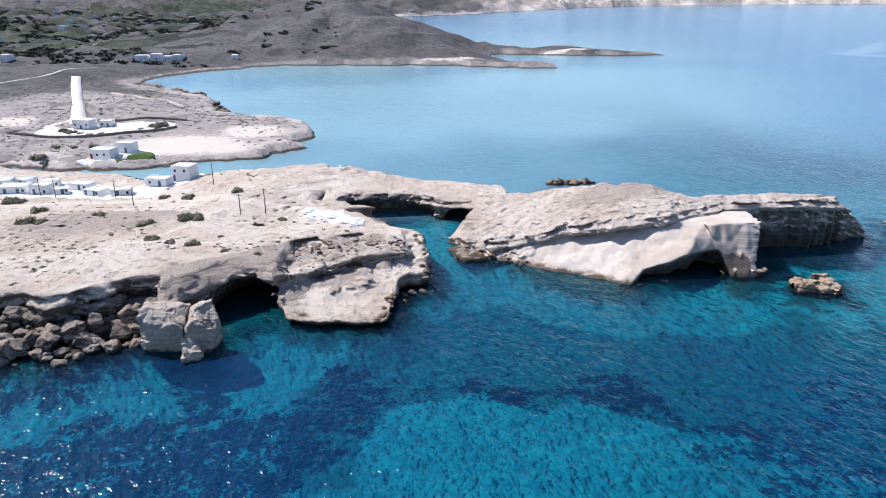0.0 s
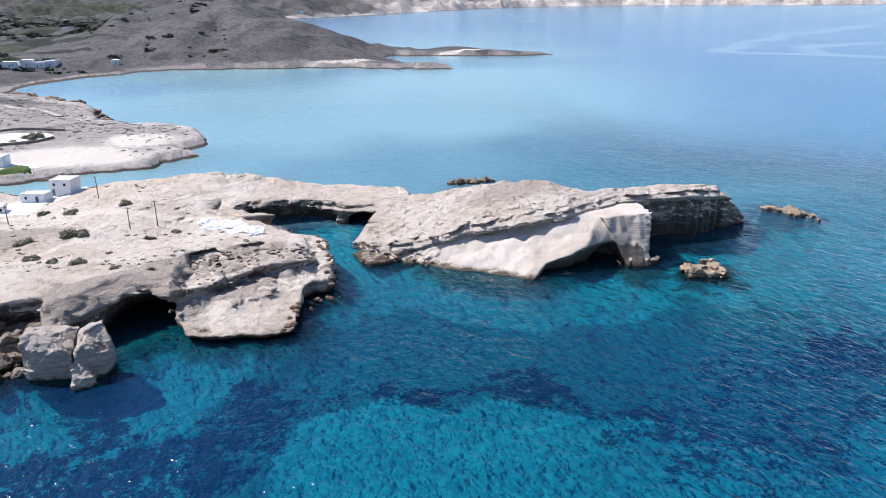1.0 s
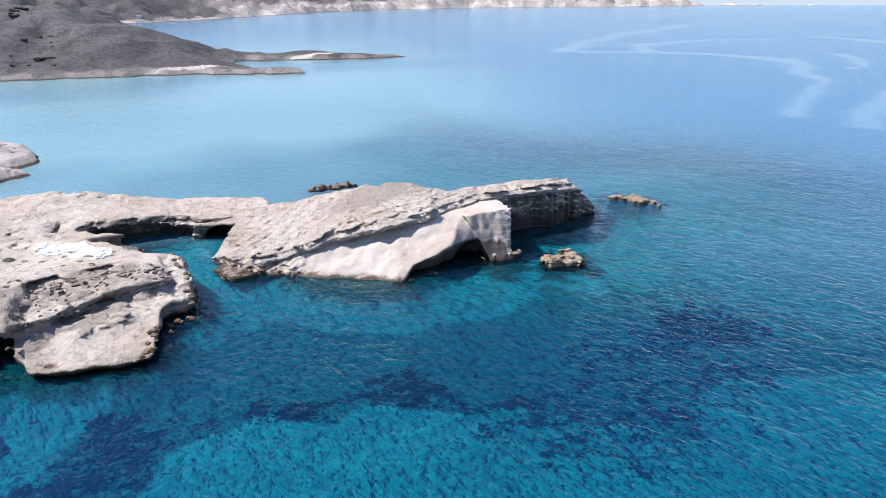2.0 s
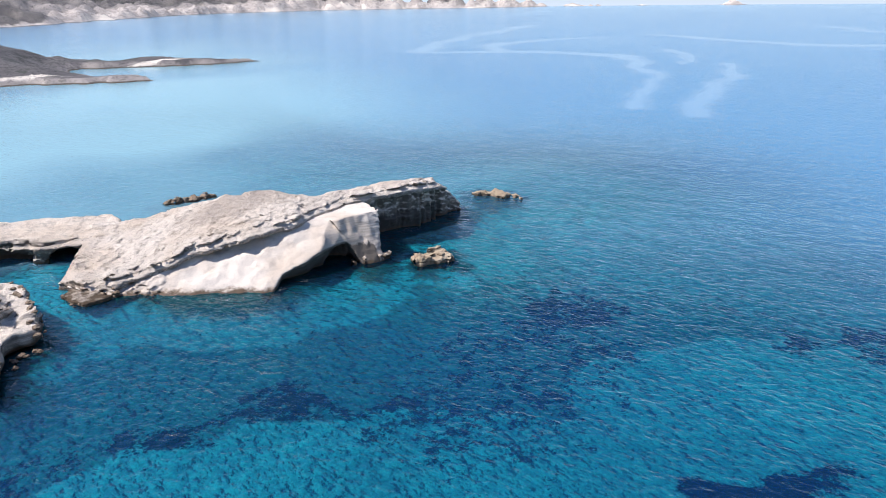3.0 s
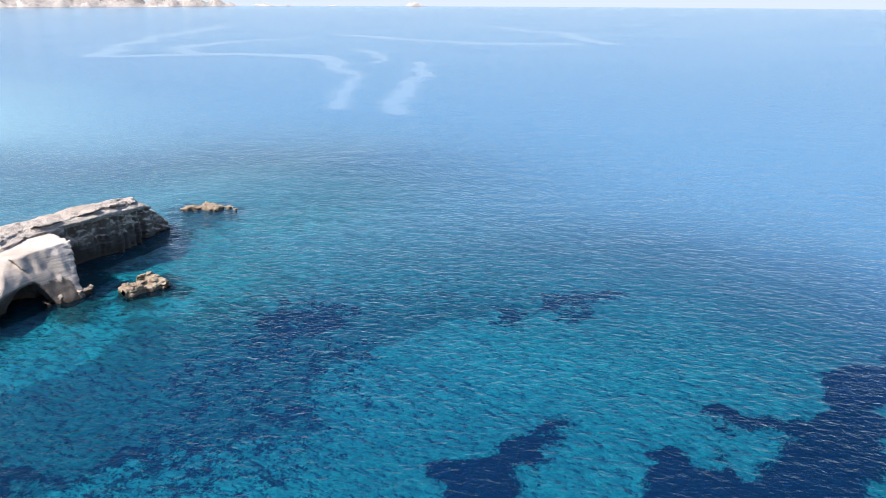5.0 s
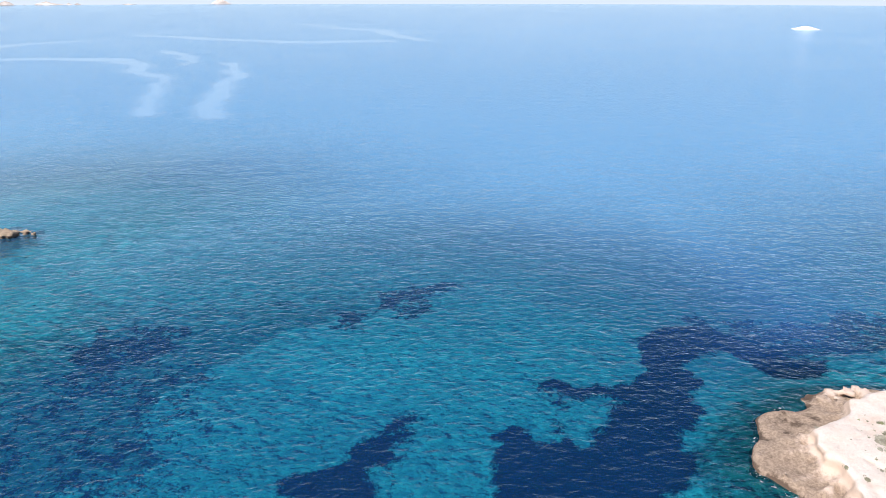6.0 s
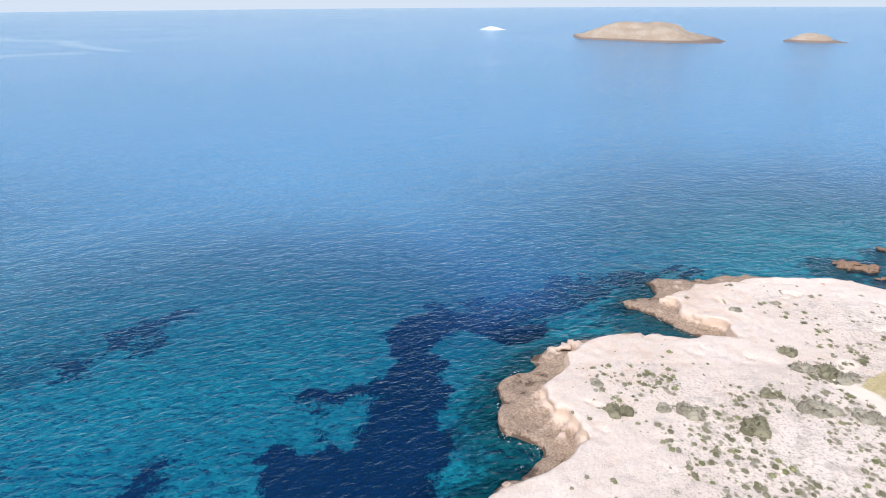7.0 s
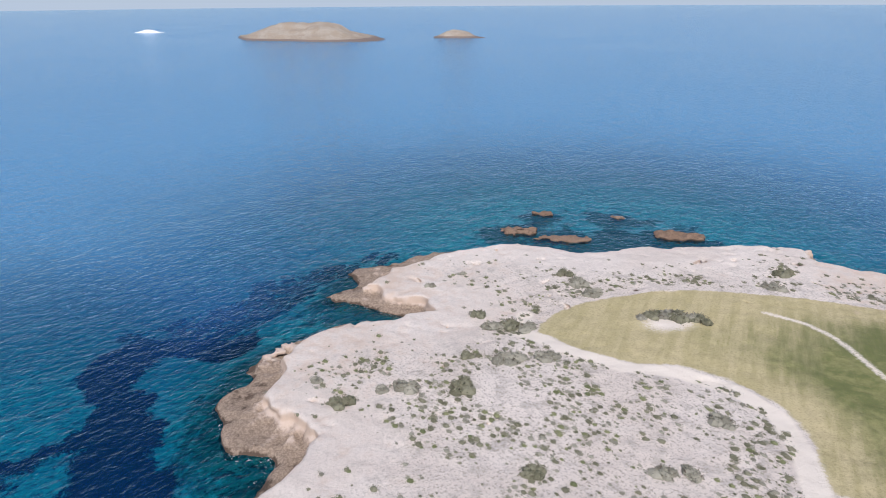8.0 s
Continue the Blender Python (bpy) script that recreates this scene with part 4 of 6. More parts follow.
def sea_bed():
    x, y = np.meshgrid(np.arange(-160, 330, 1.6), np.arange(-190, 330, 1.6), indexing="ij")
    depth, off = sea_depth(x, y)
    wx, wy = x + 2.4 * fbm2(x, y, 7, 5, 73, 0.65), y + 2.4 * fbm2(x, y, 7, 5, 74, 0.65)
    weed = np.full(x.shape, -50.0)
    for bed in MEADOWS:
        weed = np.maximum(weed, inside(rounded(bed, 3), wx, wy))
    patch = np.full(x.shape, -50.0)
    for growth in PATCHES:
        patch = np.maximum(patch, inside(rounded(growth, 3), wx, wy))
    patch = patch + 5.5 * fbm2(x, y, 9, 4, 77)
    # View-dependent darkness of the water, painted on the bed at half strength.
    view_dim = inside(rounded([(36, 92), (50, 110), (84, 122), (104, 108), (100, 88), (80, 80), (60, 74), (44, 80)], 3), wx, wy)
    patch = np.maximum(np.clip(0.5 + patch / 7, 0, 0.78), 0.45 * np.clip(0.5 + view_dim / 12, 0, 1))
    reef = inside(REEF, x + 3 * fbm2(x, y, 12, 4, 75), y + 3 * fbm2(x, y, 12, 4, 76))
    reef = reef - 16 * np.exp(-((x - 62) ** 2 / 60 + (y - 145) ** 2 / 60))
    pts = np.stack([x, y, -depth + 0.35 * np.clip(weed, 0, 1)], -1).reshape(-1, 3)
    return sheet("sea_bed", pts, grid_quads(*x.shape)[:, ::-1], M_BED, values={
        "weed": np.clip(0.5 + weed / 4, 0, 1).ravel(), "patch": patch.ravel(), "reef": (np.clip(0.5 + reef / 5, 0, 1) * step01(235, 120, np.hypot(x, y))).ravel(), "rim": (np.clip(np.maximum(1 - off / np.where(y < 20, 17, 11), (2.4 - depth) / 1.6), 0, 1) * (1 - 0.8 * np.exp(-((x + 2) ** 2 / 22 ** 2 + (y - 192) ** 2 / 36 ** 2)))).ravel()})


def bed_material():
    s = Shade("sea_bed")
    big, mid, fine = s.noise(0.05, 4), s.noise(0.28, 5, 0.7), s.noise(1.3, 4, 0.7)
    col = s.mix(s.fit(big, 0.35, 0.65), (0.52, 0.50, 0.42), (0.43, 0.42, 0.36))
    mottled = s.math("ADD", s.value("reef"), s.math("MULTIPLY", s.math("SUBTRACT", mid, 0.5), 1.6))
    col = s.mix(s.math("MULTIPLY", s.fit(mottled, 0.40, 0.80), 0.66), col, (0.105, 0.125, 0.105))
    rim = s.math("ADD", s.value("rim"), s.math("MULTIPLY", s.math("SUBTRACT", mid, 0.5), 1.5))
    col = s.mix(s.math("MULTIPLY", s.fit(rim, 0.30, 0.75), 0.85), col, (0.085, 0.080, 0.055))
    thin = s.math("ADD", s.value("patch"), s.math("ADD", s.math("MULTIPLY", s.math("SUBTRACT", mid, 0.5), 2.8), s.math("MULTIPLY", s.math("SUBTRACT", fine, 0.5), 1.6)))
    col = s.mix(s.math("MULTIPLY", s.fit(thin, 0.36, 0.74), 0.92), col, (0.012, 0.016, 0.022))
    ragged = s.math("ADD", s.value("weed"), s.math("ADD", s.math("MULTIPLY", s.math("SUBTRACT", mid, 0.5), 1.3), s.math("MULTIPLY", s.math("SUBTRACT", fine, 0.5), 1.2)))
    col = s.mix(s.fit(ragged, 0.28, 0.72), col, (0.010, 0.012, 0.016))
    return s.done(s.principled(col, 0.9, s.bump(s.math("ADD", mid, fine), 0.5, 0.4)))


def water_material():
    """Clear sea: gloss over a body that lets less of the bed through the deeper it is."""
    s = Shade("sea_water")
    p = s.place()

    def waves(scale, turn, along, detail=2.0, twist=0.25):
        return s.noise(scale, detail, 0.5, s.scaled(s.scaled(p, (1, 1, 1), turn), (1.0, along, 1.0)), twist)

    roll, swell, chop, ripple = waves(0.10, -30, 0.5), waves(0.29, -18, 0.6), waves(0.70, -27, 0.6), waves(1.6, -12, 0.65)
    ridge = s.math("SUBTRACT", 1.0, s.math("MULTIPLY", s.math("ABSOLUTE", s.math("SUBTRACT", waves(0.46, -24, 0.6), 0.5)), 2.6))
    wind = s.fit(s.noise(0.006, 3, 0.5), 0.3, 0.7, 0.7, 1.0)
    h = s.math("ADD", s.math("ADD", s.math("MULTIPLY", roll, 0.85), s.math("MULTIPLY", swell, 0.52)),
               s.math("ADD", s.math("ADD", s.math("MULTIPLY", chop, 0.62), s.math("MULTIPLY", ridge, 0.06)), s.math("MULTIPLY", ripple, 0.17)))
    calm = s.math("MULTIPLY", s.fit(s.value("bay"), 0, 1, 1.0, 0.35), s.fit(s.value("slick"), 0, 1, 1.0, 0.15))
    nor = s.bump(h, s.math("MULTIPLY", s.math("MULTIPLY", wind, calm), s.fit(s.value("haze_range"), 0.2, 1.0, 1.0, 0.48)), 1.0)
    body = s.t.nodes.new("ShaderNodeBsdfDiffuse")
    # Body colour pales with distance from the hover point: far haze painted in.
    tint = s.mix(s.fit(s.value("haze_range"), 0.0, 0.19), (0.006, 0.056, 0.205), (0.075, 0.235, 0.410))
    tint = s.mix(s.value("bay"), tint, (0.27, 0.475, 0.51))
    # The slicks' brighter sky reflection is put into the body colour.
    tint = s.mix(s.math("MULTIPLY", s.value("slick"), 0.38), tint, (0.36, 0.46, 0.52))
    # Light and dark of the waves, painted into the transparency tint.
    thin = s.fit(s.math("ADD", s.math("MULTIPLY", swell, 0.25), s.math("ADD", s.math("MULTIPLY", chop, 0.45), s.math("MULTIPLY", ripple, 0.30))), 0.44, 0.56)
    clear = s.t.nodes.new("ShaderNodeBsdfTransparent")
    s.put(clear.inputs["Color"], s.mix(thin, (0.070, 0.51, 0.66), (0.115, 0.69, 0.84)))
    s.put(body.inputs["Color"], tint)
    s.put(body.inputs["Normal"], nor)
    murk = s.math("SUBTRACT", 1.0, s.math("POWER", 2.718, s.math("MULTIPLY", s.value("depth"), s.math("SUBTRACT", -0.022, s.math("MULTIPLY", s.value("depth"), 0.004)))))
    murk = s.math("MAXIMUM", murk, s.math("MULTIPLY", s.fit(s.value("haze_range"), 0.0, 0.7), 0.95))
    murk = s.math("MAXIMUM", murk, s.math("MULTIPLY", s.value("bay"), 0.8))
    below = s.blend(murk, clear.outputs[0], body.outputs[0])
    gloss = s.t.nodes.new("ShaderNodeBsdfGlossy")
    gloss.inputs["Roughness"].default_value = 0.14
    gloss.inputs["Color"].default_value = (0.84, 0.94, 1.0, 1.0)
    s.put(gloss.inputs["Normal"], nor)
    fres = s.t.nodes.new("ShaderNodeFresnel")
    fres.inputs["IOR"].default_value = 1.33
    s.put(fres.inputs["Normal"], nor)
    foam = s.t.nodes.new("ShaderNodeBsdfDiffuse")
    foam.inputs["Color"].default_value = (0.75, 0.78, 0.78, 1.0)
    froth = s.math("MULTIPLY", s.fit(s.noise(1.6, 4, 0.7), 0.56, 0.64), s.math("MULTIPLY", s.value("surf"), s.fit(s.noise(0.11, 2), 0.48, 0.6)))
    return s.done(s.blend(s.math("MULTIPLY", froth, 0.8), s.blend(fres.outputs[0], below, gloss.outputs[0]), foam.outputs[0]))


M_BED = bed_material()
M_WATER = water_material()
bed = tagged(sea_bed(), "sandy sea bed with dark seagrass beds and reef", "sea bed", kind="structure")



def outer_bed():
    x, y = polar(np.geomspace(90, 6200, 150), np.arange(0, 360, 1.5))
    depth, off = sea_depth(x, y)
    drop = np.where((x > -158) & (x < 325) & (y > -186) & (y < 325), 3.0, 0.0)
    flat = np.zeros(x.size)
    return sheet("sea_bed_offshore", np.stack([x, y, -depth - drop], -1).reshape(-1, 3), grid_quads(*x.shape, wrap=True)[:, ::-1], M_BED,
                 values={"weed": flat, "patch": flat, "reef": flat, "rim": flat})


tagged(outer_bed(), "pale sandy sea bed falling away offshore", "sea bed", kind="structure")

SLICKS = [([(1076, 1388), (654, 1045), (444, 804), (553, 705), (585, 597), (470, 440)], 26), ([(480, 450), (400, 370), (330, 316)], 13), ([(862, 894), (737, 908), (575, 847), (520, 760)], 24),
          ([(616, 453), (424, 329), (330, 272)], 15), ([(962, 923), (899, 612), (963, 472)], 26), ([(716, 635), (579, 490)], 14), ([(1500, 1000), (1250, 620), (1000, 420)], 26)]


def sea():
    r = np.geomspace(14, 6200, 430)
    a = np.arange(0, 360, 0.72)
    x, y = polar(r, a)
    depth, off = sea_depth(x, y)
    slick = np.zeros(x.shape)
    for line, wide in SLICKS:
        slick = np.maximum(slick, np.clip(1.5 - near_line(line, x + 14 * fbm2(x, y, 90, 4, 78), y + 14 * fbm2(x, y, 90, 4, 79)) / (0.55 * wide), 0, 1))
    bay = step01(188, 225, y) * step01(330, 40, x - 0.16 * (y - 250)) * step01(1700, 700, y) * (0.9 + 0.4 * fbm2(x, y, 140, 3, 69)).clip(0, 1)
    pts = np.stack([x, y, 0 * x], -1).reshape(-1, 3)
    hub = np.array([[0.0, 0.0, 0.0]])
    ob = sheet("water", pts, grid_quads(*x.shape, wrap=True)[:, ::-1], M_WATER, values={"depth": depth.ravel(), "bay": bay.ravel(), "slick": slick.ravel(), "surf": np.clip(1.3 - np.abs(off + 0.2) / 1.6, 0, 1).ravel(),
               # Grows with distance from near the hover point, less to the south.
               "haze_range": ((1 - np.exp(-np.clip(np.hypot(x - 20, y - 20) - 110, 0, None) / 420)) * (0.52 + 0.48 * step01(-0.45, 0.30, y / np.hypot(x, y)))).ravel()})
    return tagged(ob, "clear turquoise to deep blue sea with small waves", "sea", kind="structure")


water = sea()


def haze_on_horizon():
    """A plain glowing backdrop added for bright sea haze, far behind everything."""
    m = Shade("horizon_haze")
    # Its glow also brightens what the far water reflects.
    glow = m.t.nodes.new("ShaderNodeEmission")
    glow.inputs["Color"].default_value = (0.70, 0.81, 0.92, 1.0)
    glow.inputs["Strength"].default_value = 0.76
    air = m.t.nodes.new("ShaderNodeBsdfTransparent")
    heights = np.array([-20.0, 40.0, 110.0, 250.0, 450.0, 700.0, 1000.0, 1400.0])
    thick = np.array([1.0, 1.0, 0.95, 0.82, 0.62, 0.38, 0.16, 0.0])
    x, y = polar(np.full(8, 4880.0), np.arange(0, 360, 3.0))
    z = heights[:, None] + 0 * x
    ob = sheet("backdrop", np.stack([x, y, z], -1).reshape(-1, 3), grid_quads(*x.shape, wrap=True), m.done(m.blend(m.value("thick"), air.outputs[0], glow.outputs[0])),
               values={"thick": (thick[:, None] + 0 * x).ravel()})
    return tagged(ob, "glowing pale blue backdrop for haze over the far horizon", "haze", kind="structure")


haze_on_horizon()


# ---- tools for things ----
class Relief:
    """Looks up the height of a ground mesh."""

    def __init__(self, ob, cell):
        me = ob.data
        co = np.zeros(len(me.vertices) * 3, np.float32)
        me.vertices.foreach_get("co", co)
        co = co.reshape(-1, 3)
        self.cell, self.lo = cell, co[:, :2].min(0)
        ij = ((co[:, :2] - self.lo) / cell).astype(int)
        self.z = np.full(ij.max(0) + 1, -99.0, np.float32)
        np.maximum.at(self.z, (ij[:, 0], ij[:, 1]), co[:, 2])

    def at(self, x, y):
        i, j = int((x - self.lo[0]) / self.cell), int((y - self.lo[1]) / self.cell)
        near = self.z[max(i - 1, 0):i + 2, max(j - 1, 0):j + 2]
        if near.size == 0 or near.max() < -50:
            return 0.0
        return float(np.median(near[near > -50]))


class PolarRelief:
    """Looks up the height of the mainland between the points of its sheet."""

    def at(self, x, y):
        lr, a, z = MAIN_GRID[0]
        i = (math.log(math.hypot(x, y)) - lr[0]) / (lr[1] - lr[0])
        j = (math.degrees(math.atan2(x, y)) - a[0]) / (a[1] - a[0])
        i, j = min(max(i, 0), len(lr) - 2.001), min(max(j, 0), len(a) - 2.001)
        n, m = int(i), int(j)
        u, v = i - n, j - m
        return float((z[n, m] * (1 - v) + z[n, m + 1] * v) * (1 - u) + (z[n + 1, m] * (1 - v) + z[n + 1, m + 1] * v) * u)


ON_COAST, ON_SHORE, ON_MAIN, ON_ISLE = Relief(coast, 0.5), Relief(shore, 0.55), PolarRelief(), Relief(island, 0.5)


def part(name, bm, material, parent=None, label=""):
    """Links a bmesh as one mesh object, under a thing where one is given."""
    me = bpy.data.meshes.new(name)
    bm.to_mesh(me)
    bm.free()
    me.materials.append(material)
    ob = new(name, me)
    if parent is not None:
        ob.parent = parent
    return tagged(ob, label)


def thing(name, m, label, category, group=""):
    ob = new(name)
    ob.empty_display_size = 0.2
    ob.matrix_basis = m
    return tagged(ob, label, category, group)


def box(bm, x0, y0, z0, x1, y1, z1):
    v = [bm.verts.new((x, y, z)) for z in (z0, z1) for x, y in ((x0, y0), (x1, y0), (x1, y1), (x0, y1))]
    for f in ((3, 2, 1, 0), (4, 5, 6, 7), (0, 1, 5, 4), (1, 2, 6, 5), (2, 3, 7, 6), (3, 0, 4, 7)):
        bm.faces.new([v[i] for i in f])


def soft_box(x0, y0, z0, x1, y1, z1, edge=0.04):
    bm = bmesh.new()
    box(bm, x0, y0, z0, x1, y1, z1)
    bmesh.ops.bevel(bm, geom=list(bm.edges), offset=edge, segments=2, affect="EDGES")
    return bm


def rod(bm, a, b, r0, r1, sides=8):
    a, b = Vector(a), Vector(b)
    turn = (b - a).to_track_quat("Z", "Y")
    rings = []
    for p, r in ((a, r0), (b, r1)):
        rings.append([bm.verts.new(p + turn @ Vector((r * math.cos(2 * math.pi * i / sides), r * math.sin(2 * math.pi * i / sides), 0))) for i in range(sides)])
    for i in range(sides):
        j = (i + 1) % sides
        bm.faces.new((rings[0][i], rings[0][j], rings[1][j], rings[1][i]))
    bm.faces.new(rings[0][::-1])
    bm.faces.new(rings[1])


def stone_mesh(name, material, seed, size, rough=0.22, cuts=9, levels=3):
    """An angular boulder: a ball cut by flat fracture planes and pitted."""
    rng = random.Random(seed)
    bm = bmesh.new()
    bmesh.ops.create_icosphere(bm, subdivisions=levels, radius=1.0)
    planes = []
    for _ in range(cuts):
        n = Vector((rng.gauss(0, 1), rng.gauss(0, 1), rng.gauss(0, 0.8))).normalized()
        planes.append((n, rng.uniform(0.55, 0.85)))
    for v in bm.verts:
        for n, d in planes:
            over = v.co.dot(n) - d
            if over > 0:
                v.co -= n * over * 0.92
        q = v.co * 2.1 + Vector((seed * 1.7, seed * 0.3, 0))
        v.co *= 1 + rough * noise.fractal(q, 0.9, 2.1, 4)
        v.co = Vector((v.co.x * size[0], v.co.y * size[1], v.co.z * size[2]))
    me = bpy.data.meshes.new(name)
    bm.to_mesh(me)
    bm.free()
    me.materials.append(material)
    return me


def boulder(name, me, x, y, z, turn, scale, label, category, group=""):
    ob = new(name, me)
    ob.matrix_basis = pose(x, y, z, turn * 37 % 25 - 12, turn * 53 % 25 - 12, turn) @ Matrix.Scale(scale, 4)
    return tagged(ob, label, category, group)


# ---- materials of things ----
M_WHITE = plain("whitewash", (0.80, 0.79, 0.77), 0.85, 0.06, 1.2, 0.02)
M_ROOF = plain("pale_screed", (0.77, 0.755, 0.73), 0.9, 0.14, 0.5, 0.03)
M_DOOR = plain("painted_boards", (0.10, 0.16, 0.22), 0.6, 0.2, 5.0)
M_DOOR_RED = plain("red_boards", (0.30, 0.06, 0.04), 0.6, 0.2, 5.0)
M_GLASS = plain("dark_pane", (0.03, 0.035, 0.04), 0.12, 0.2, 2.0)
M_WOOD = plain("weathered_pole", (0.16, 0.125, 0.095), 0.85, 0.25, 4.0, 0.01)
M_METAL = plain("dull_metal", (0.35, 0.35, 0.36), 0.45, 0.1, 6.0, metal=0.9)
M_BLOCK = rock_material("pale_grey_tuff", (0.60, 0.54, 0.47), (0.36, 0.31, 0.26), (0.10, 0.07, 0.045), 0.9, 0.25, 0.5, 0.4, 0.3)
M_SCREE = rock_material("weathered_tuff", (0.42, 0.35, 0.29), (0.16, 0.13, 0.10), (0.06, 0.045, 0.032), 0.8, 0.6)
M_LIME = plain("lime_washed_rock", (0.76, 0.75, 0.73), 0.9, 0.22, 0.5, 0.6)
M_PATH = plain("concrete_track", (0.68, 0.64, 0.585), 0.9, 0.14, 0.25)
M_YARD = plain("beaten_earth", (0.52, 0.45, 0.38), 0.95, 0.2, 0.3)
M_WALL = plain("dry_stone", (0.25, 0.215, 0.18), 0.95, 0.35, 1.2, 0.1)


def leaf_material(name, dark, light):
    s = Shade(name)
    n = s.math("ADD", s.math("MULTIPLY", s.island(), 0.6), s.math("MULTIPLY", s.noise(1.5, 3), 0.4))
    return s.done(s.principled(s.mix(s.fit(n, 0.1, 0.9), dark, light), 0.8))


M_OLIVE = leaf_material("olive_scrub", (0.115, 0.108, 0.065), (0.235, 0.22, 0.145))
M_SAGE = leaf_material("grey_scrub", (0.19, 0.175, 0.13), (0.33, 0.305, 0.235))
M_BRIGHT = leaf_material("green_scrub", (0.115, 0.125, 0.055), (0.24, 0.24, 0.12))
M_STEM = plain("woody_stem", (0.12, 0.09, 0.06), 0.9)


def leaves_into(pts, quads, rng, centre, size, count, leaf):
    """Adds small crossed leaves on and in a lumpy dome."""
    for _ in range(count):
        a, b = rng.uniform(0, 2 * math.pi), math.asin(rng.uniform(0.0, 1.0))
        d = rng.uniform(0.55, 1.0) * (0.8 + 0.35 * math.sin(3 * a + centre[0]) * math.cos(2 * b + centre[1]))
        c = Vector((centre[0] + size[0] * d * math.cos(a) * math.cos(b), centre[1] + size[1] * d * math.sin(a) * math.cos(b), centre[2] + size[2] * d * math.sin(b)))
        u = Vector((rng.gauss(0, 1), rng.gauss(0, 1), rng.gauss(0, 0.6))).normalized()
        v = u.cross(Vector((rng.gauss(0, 1), rng.gauss(0, 1), rng.gauss(0, 1)))).normalized()
        l, k = leaf * rng.uniform(0.7, 1.4), len(pts)
        pts.extend([c - u * l, c - v * l * 0.6, c + u * l, c + v * l * 0.6])
        quads.append((k, k + 1, k + 2, k + 3))


def dome_into(pts, quads, rng, centre, size):
    """Adds the dense heart of a tuft: a low uneven dome."""
    k, n = len(pts), 7
    lean = rng.uniform(0, 6.28)
    for r, z in ((1.0, -0.12), (0.92, 0.35), (0.55, 0.82)):
        for i in range(n):
            a = lean + 6.2832 * i / n
            q = r * rng.uniform(0.8, 1.1)
            pts.append(Vector((centre[0] + size[0] * q * math.cos(a), centre[1] + size[1] * q * math.sin(a), centre[2] + size[2] * z * rng.uniform(0.85, 1.1))))
    pts.append(Vector((centre[0], centre[1], centre[2] + size[2] * 0.98)))
    for ring in (0, 1):
        for i in range(n):
            j = (i + 1) % n
            quads.append((k + ring * n + i, k + ring * n + j, k + (ring + 1) * n + j, k + (ring + 1) * n + i))
    for i in range(n):
        quads.append((k + 2 * n + i, k + 2 * n + (i + 1) % n, k + 3 * n))


def leaf_mesh(name, pts, quads, material):
    me = bpy.data.meshes.new(name)
    me.from_pydata([tuple(p) for p in pts], [], quads)
    me.materials.append(material)
    return me


def bush_kind(seed, size, material, count=1300, leaf=0.06):
    """Meshes of one bush: leaves and stems."""
    rng = random.Random(seed)
    pts, quads = [], []
    for _ in range(6):
        c = (rng.uniform(-0.5, 0.5) * size[0], rng.uniform(-0.5, 0.5) * size[1], 0.0)
        k = rng.uniform(0.45, 0.75)
        tall = size[2] * rng.uniform(0.7, 1.1)
        dome_into(pts, quads, rng, c, (size[0] * k * 0.8, size[1] * k * 0.8, tall * 0.7))
        leaves_into(pts, quads, rng, c, (size[0] * k, size[1] * k, tall), count // 6, leaf)
    bm = bmesh.new()
    for _ in range(7):
        a = rng.uniform(0, 2 * math.pi)
        rod(bm, (0.1 * math.cos(a), 0.1 * math.sin(a), -0.15), (0.6 * size[0] * math.cos(a), 0.6 * size[1] * math.sin(a), size[2] * 0.7), 0.035, 0.012, 5)
    stems = bpy.data.meshes.new("stems")
    bm.to_mesh(stems)
    bm.free()
    stems.materials.append(M_STEM)
    return leaf_mesh("leaves", pts, quads, material), stems


def bush(kind, x, y, z, turn, scale, label, group=""):
    ob = thing("bush", pose(x, y, z, 0, 0, turn) @ Matrix.Scale(scale * 1.35, 4), label, "bush", group)
    for key, me in zip(("foliage", "stems"), kind):
        new(key, me).parent = ob
    return ob


# ---- rocks of the near coast ----
rng = random.Random(5)
STONES = [stone_mesh("boulder", M_SCREE, 20 + i, (1, 0.85, 0.75), 0.16, 15) for i in range(8)]
spots = 0
while spots < 170:
    x, y = rng.uniform(-106, -56), rng.uniform(113.5, 133)
    inland = float(inside(COAST, np.array([x]), np.array([y]))[0])
    if inland < -1.5 or inland > 12:
        continue
    size = rng.choice((0.6, 0.75, 0.9, 1.1, 1.4, 1.7, 2.0, 2.4, 2.9, 3.2)) * (0.8 if inland < 1 else 1.0)
    boulder("boulder", STONES[spots % 8], x, y, float(np.interp(inland, [-2, 0, 10, 12], [-0.6, 0.0, 4.6, 4.9])) + size * 0.15, rng.uniform(0, 360), size,
            "rough brown-grey boulder on the scree under the cliff", "boulder", "scree boulders")
    spots += 1

PEBBLES = [stone_mesh("boulder", M_TUFF_DARK, 60 + i, (1, 1, 0.6), 0.3) for i in range(5)]
